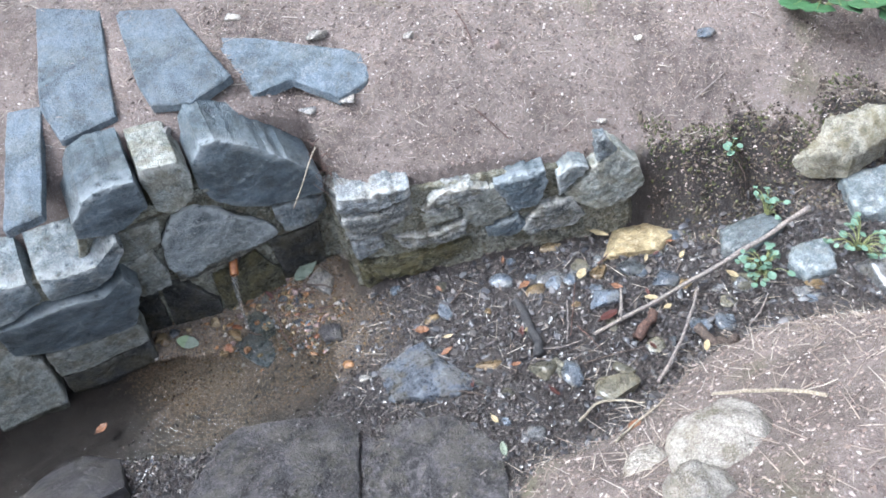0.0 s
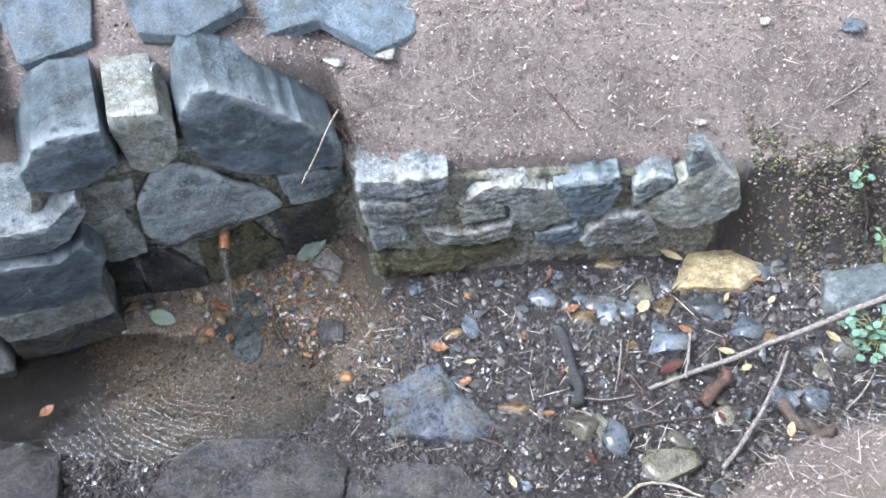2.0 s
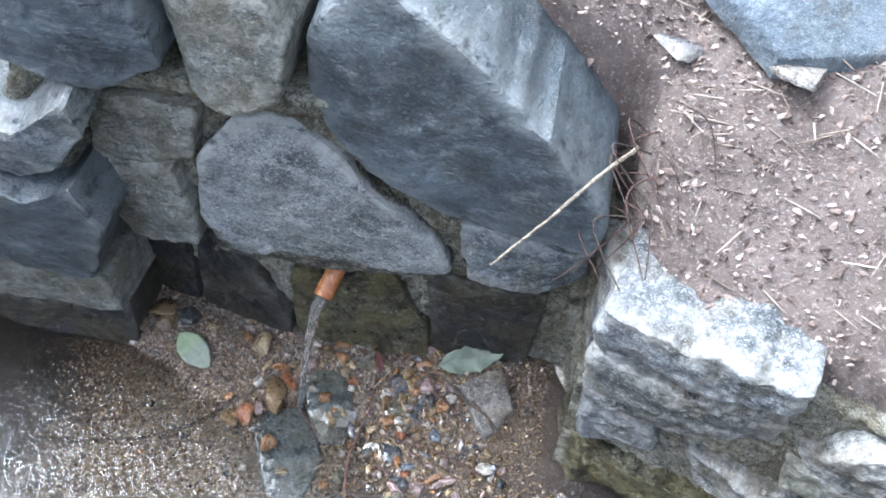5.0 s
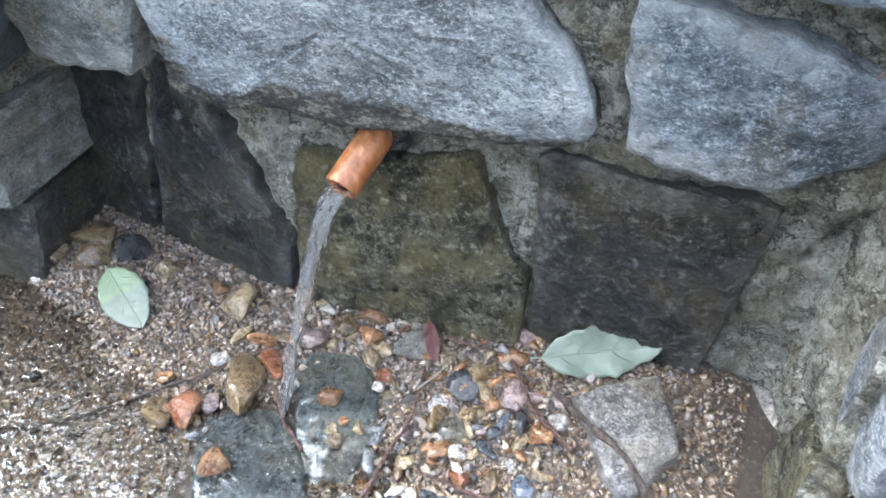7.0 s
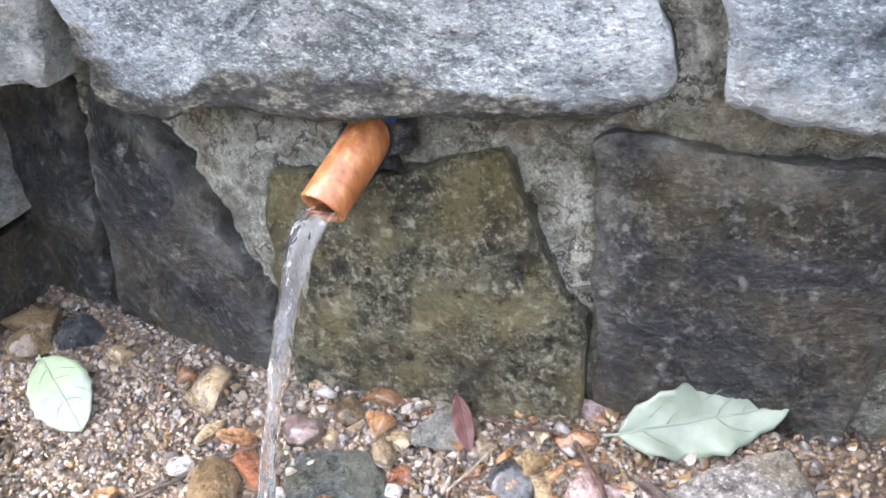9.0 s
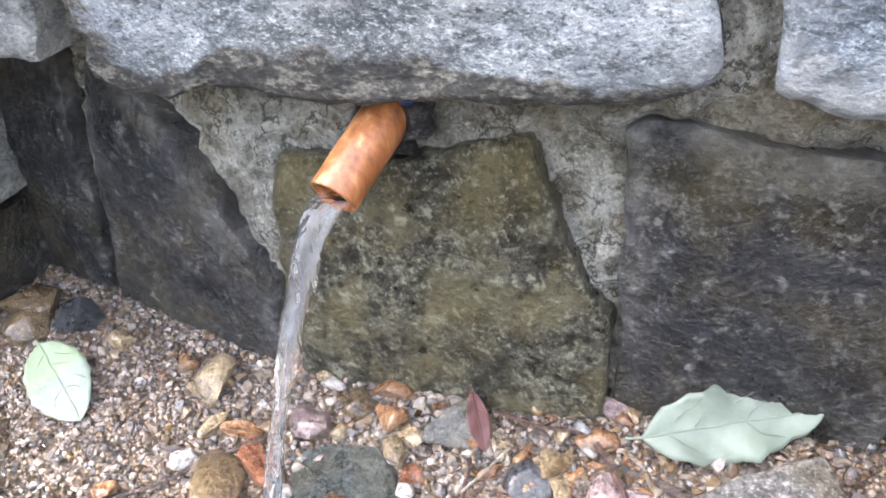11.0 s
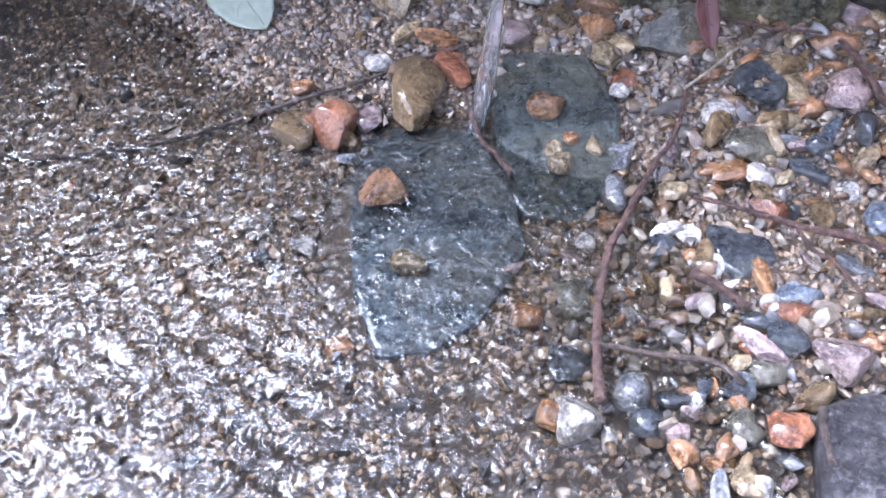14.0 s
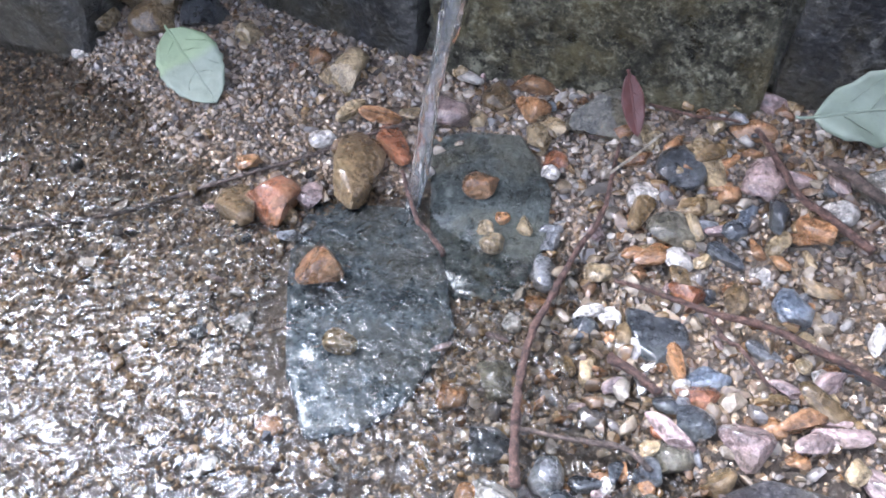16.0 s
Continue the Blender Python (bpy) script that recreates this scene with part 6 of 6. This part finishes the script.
twig("twig", on_ground([(0.516, -0.503), (0.574, -0.534), (0.630, -0.546)], 0.012), 0.0014, 0.001, STICK, "thin pale twig beside the black wood", category="twig")
twig("twig", on_ground([(0.592, -0.600), (0.660, -0.609), (0.734, -0.629)], 0.012), 0.002, 0.0015, TWIG_DARK, "dark twig across the gully litter", category="twig")
twig("twig", on_ground([(0.640, -0.507), (0.647, -0.549), (0.648, -0.589)], 0.012), 0.0015, 0.001, TWIG_RED, "short reddish twig in the leaf mould", category="twig")
twig("twig", on_ground([(0.432, -0.277), (0.471, -0.257), (0.498, -0.233)], 0.01), 0.002, 0.0015, TWIG_DARK, "dark twig at the foot of the wall", category="twig")
twig("twig", on_ground([(0.788, -0.368), (0.840, -0.351), (0.883, -0.328)], 0.014), 0.0025, 0.0018, TWIG_RED, "brown twig leaning by the tan slab", category="twig")
twig("twig", on_ground([(0.278, -0.477), (0.343, -0.521), (0.376, -0.552)], 0.01), 0.003, 0.002, TWIG_DARK, "wet dark stick beside the slate", category="twig")
twig("twig", on_ground([(0.957, -0.697), (1.004, -0.678), (1.044, -0.654)], 0.01), 0.002, 0.0014, STICK, "pale twig at the edge of the gully", category="twig")


fallen_leaves()


# ---- plants ----
IVY = leaf_material("ivy_leaf", (0.055, 0.14, 0.06), (0.2, 0.3, 0.14))
CLOVER = leaf_material("clover_leaf", (0.13, 0.225, 0.16), (0.25, 0.36, 0.25))
STEM = bark("stem", (0.1, 0.12, 0.05), (0.22, 0.24, 0.1))


def plant(name, base, leaves, mat, label, size):
    """A small plant: stems that fan out from its root, a leaf at each end."""
    root = new(name)
    root.location = base
    bpy.context.view_layer.update()
    tagged(root, label, "plant")
    for k, (dx, dy, dz, s) in enumerate(leaves):
        tip = Vector((dx, dy, dz))
        mid = tip * 0.5 + Vector((0, 0, 0.3 * tip.length))
        st = twig("stem", [(0, 0, 0), mid, tip], 0.0012, 0.0008, STEM, "", 0.1, "")
        for key in list(st.keys()):
            del st[key]
        st.parent = root
        head = rnd.uniform(0, 6.28)
        leaf("leaf", tip, size * s, size * s * 0.85, head, mat, "", pitch=rnd.uniform(-0.4, 0.4), roll=rnd.uniform(-0.4, 0.4), fold=0.12, curl=0.1, wave=0.05, parent=root)
    return root


def sprigs(n, rx, ry, rz, seed, lo=0.7, hi=1.2):
    r = random.Random(seed)
    return [(r.uniform(-rx, rx), r.uniform(-ry, ry), r.uniform(0.2, 1.0) * rz, r.uniform(lo, hi)) for _ in range(n)]


plant("clover", (1.08, -0.60, float(land_z(1.08, -0.6))), sprigs(34, 0.055, 0.05, 0.06, 1), CLOVER, "small blue-green round-leaved plant beside the stick", 0.019)
plant("clover", (1.2, -0.47, float(land_z(1.2, -0.47))), sprigs(16, 0.02, 0.05, 0.08, 2), CLOVER, "slender blue-green round-leaved plant on a rock", 0.016)
plant("clover", (1.28, -0.67, float(land_z(1.28, -0.67))), sprigs(30, 0.06, 0.06, 0.05, 3), CLOVER, "small round-leaved plant among grey rocks", 0.018)
plant("seedling", (1.157, -0.365, float(land_z(1.157, -0.365))), sprigs(6, 0.025, 0.02, 0.025, 4), CLOVER, "bright green seedling on the bank's edge", 0.019)
plant("ivy", (1.48, -0.25, float(land_z(1.48, -0.25))), [(-0.07, 0.02, 0.03, 1.0), (-0.02, 0.05, 0.05, 1.2), (0.03, 0.04, 0.04, 1.1), (-0.06, -0.04, 0.04, 1.0), (-0.02, -0.07, 0.05, 1.2), (0.03, -0.1, 0.05, 1.3), (0.08, -0.12, 0.04, 1.2), (0.05, -0.16, 0.03, 1.1), (0.12, -0.06, 0.05, 1.1)], IVY, "broad dark green leafy creeper on the bank", 0.085)

rock_over = laid("boulder", [(1.3, -0.4), (1.37, -0.365), (1.5, -0.37), (1.6, -0.44), (1.5, -0.51), (1.38, -0.52), (1.32, -0.47)], lambda x, y: 0.2 + 0.1 * (x - 1.4), rock_material("mossy_rock", (0.11, 0.1, 0.075), (0.23, 0.215, 0.17), (0.38, 0.36, 0.3), 0.5, 0.85, moss=0.6, mottle=0.4), 0.09, "mossy pale boulder jutting from the bank", "rock", sink=0.55, rough=1.2)
for k in range(4):
    x0 = 1.04 + 0.11 * k
    y0 = float(wall_y(x0)) + 0.05
    twig("root", [(x0, y0, 0.24 + rnd.uniform(-0.03, 0.03)), (x0 + rnd.uniform(-0.02, 0.03), y0 - 0.04, 0.18), (x0 + rnd.uniform(-0.04, 0.05), y0 - 0.06, 0.10 + rnd.uniform(-0.02, 0.02))], 0.0022, 0.001, TWIG_DARK, "thin dark root hanging from the cut bank", 0.3, "root")
for k in range(16):
    x0, y0 = 0.265 + rnd.uniform(-0.02, 0.03), 0.0 + rnd.uniform(-0.04, 0.03)
    z0 = float(bank_z(x0, y0)) + rnd.uniform(0.0, 0.03)
    twig("dry_stalk", [(x0, y0, z0), (x0 + rnd.uniform(-0.04, 0.04), y0 - 0.03, z0 + rnd.uniform(0.0, 0.03)), (x0 + rnd.uniform(-0.05, 0.05), y0 - rnd.uniform(0.02, 0.08), z0 - rnd.uniform(0.0, 0.05))], 0.0010, 0.0005, TWIG_DARK if k % 2 else TWIG_RED, "dry stalk caught between wall and bank", 0.2, "stalk")


# ---- backdrop: an unseen wood ring, its height set to shape the skylight ----
def build_backdrop():
    m, n, l, p = material("unseen_wood")
    co = n.new("ShaderNodeTexCoord").outputs["Object"]
    f = add_noise(n, l, co, 2.2, 8.0, 0.75)
    l.new(ramp(n, l, f, [(0.35, (0.012, 0.018, 0.006)), (0.65, (0.06, 0.085, 0.025))]), p.inputs["Base Color"])
    p.inputs["Roughness"].default_value = 0.8
    seg, rows, R = 120, 14, 7.0
    verts, faces = [], []
    for j in range(rows + 1):
        for k in range(seg):
            a = 6.283 * k / seg
            az = math.degrees(math.atan2(math.cos(a), math.sin(a)))
            gap = float(sm(-115, -95, az) * (1 - sm(-45, -25, az)))
            front = float(sm(70, 125, abs(az)))
            top = (12.0 - 5.0 * gap) * (1 - front) + 2.2 * front
            top += (1.6 - 0.9 * gap) * noise.noise((math.cos(a) * 3, math.sin(a) * 3, 0.0)) + 0.4 * noise.noise((math.cos(a) * 11, math.sin(a) * 11, 5.0))
            z = -1.0 + (top + 1.0) * j / rows
            r = R + 0.7 * noise.noise((math.cos(a) * 6, math.sin(a) * 6, z * 0.8))
            verts.append((r * math.cos(a), r * math.sin(a), z))
    for j in range(rows):
        for k in range(seg):
            k2 = (k + 1) % seg
            faces.append((j * seg + k, j * seg + k2, (j + 1) * seg + k2, (j + 1) * seg + k))
    return tagged(mesh_ob("backdrop", verts, faces, m), "unseen dark green wood ring that shades the spring", "backdrop", kind="structure")


build_backdrop()
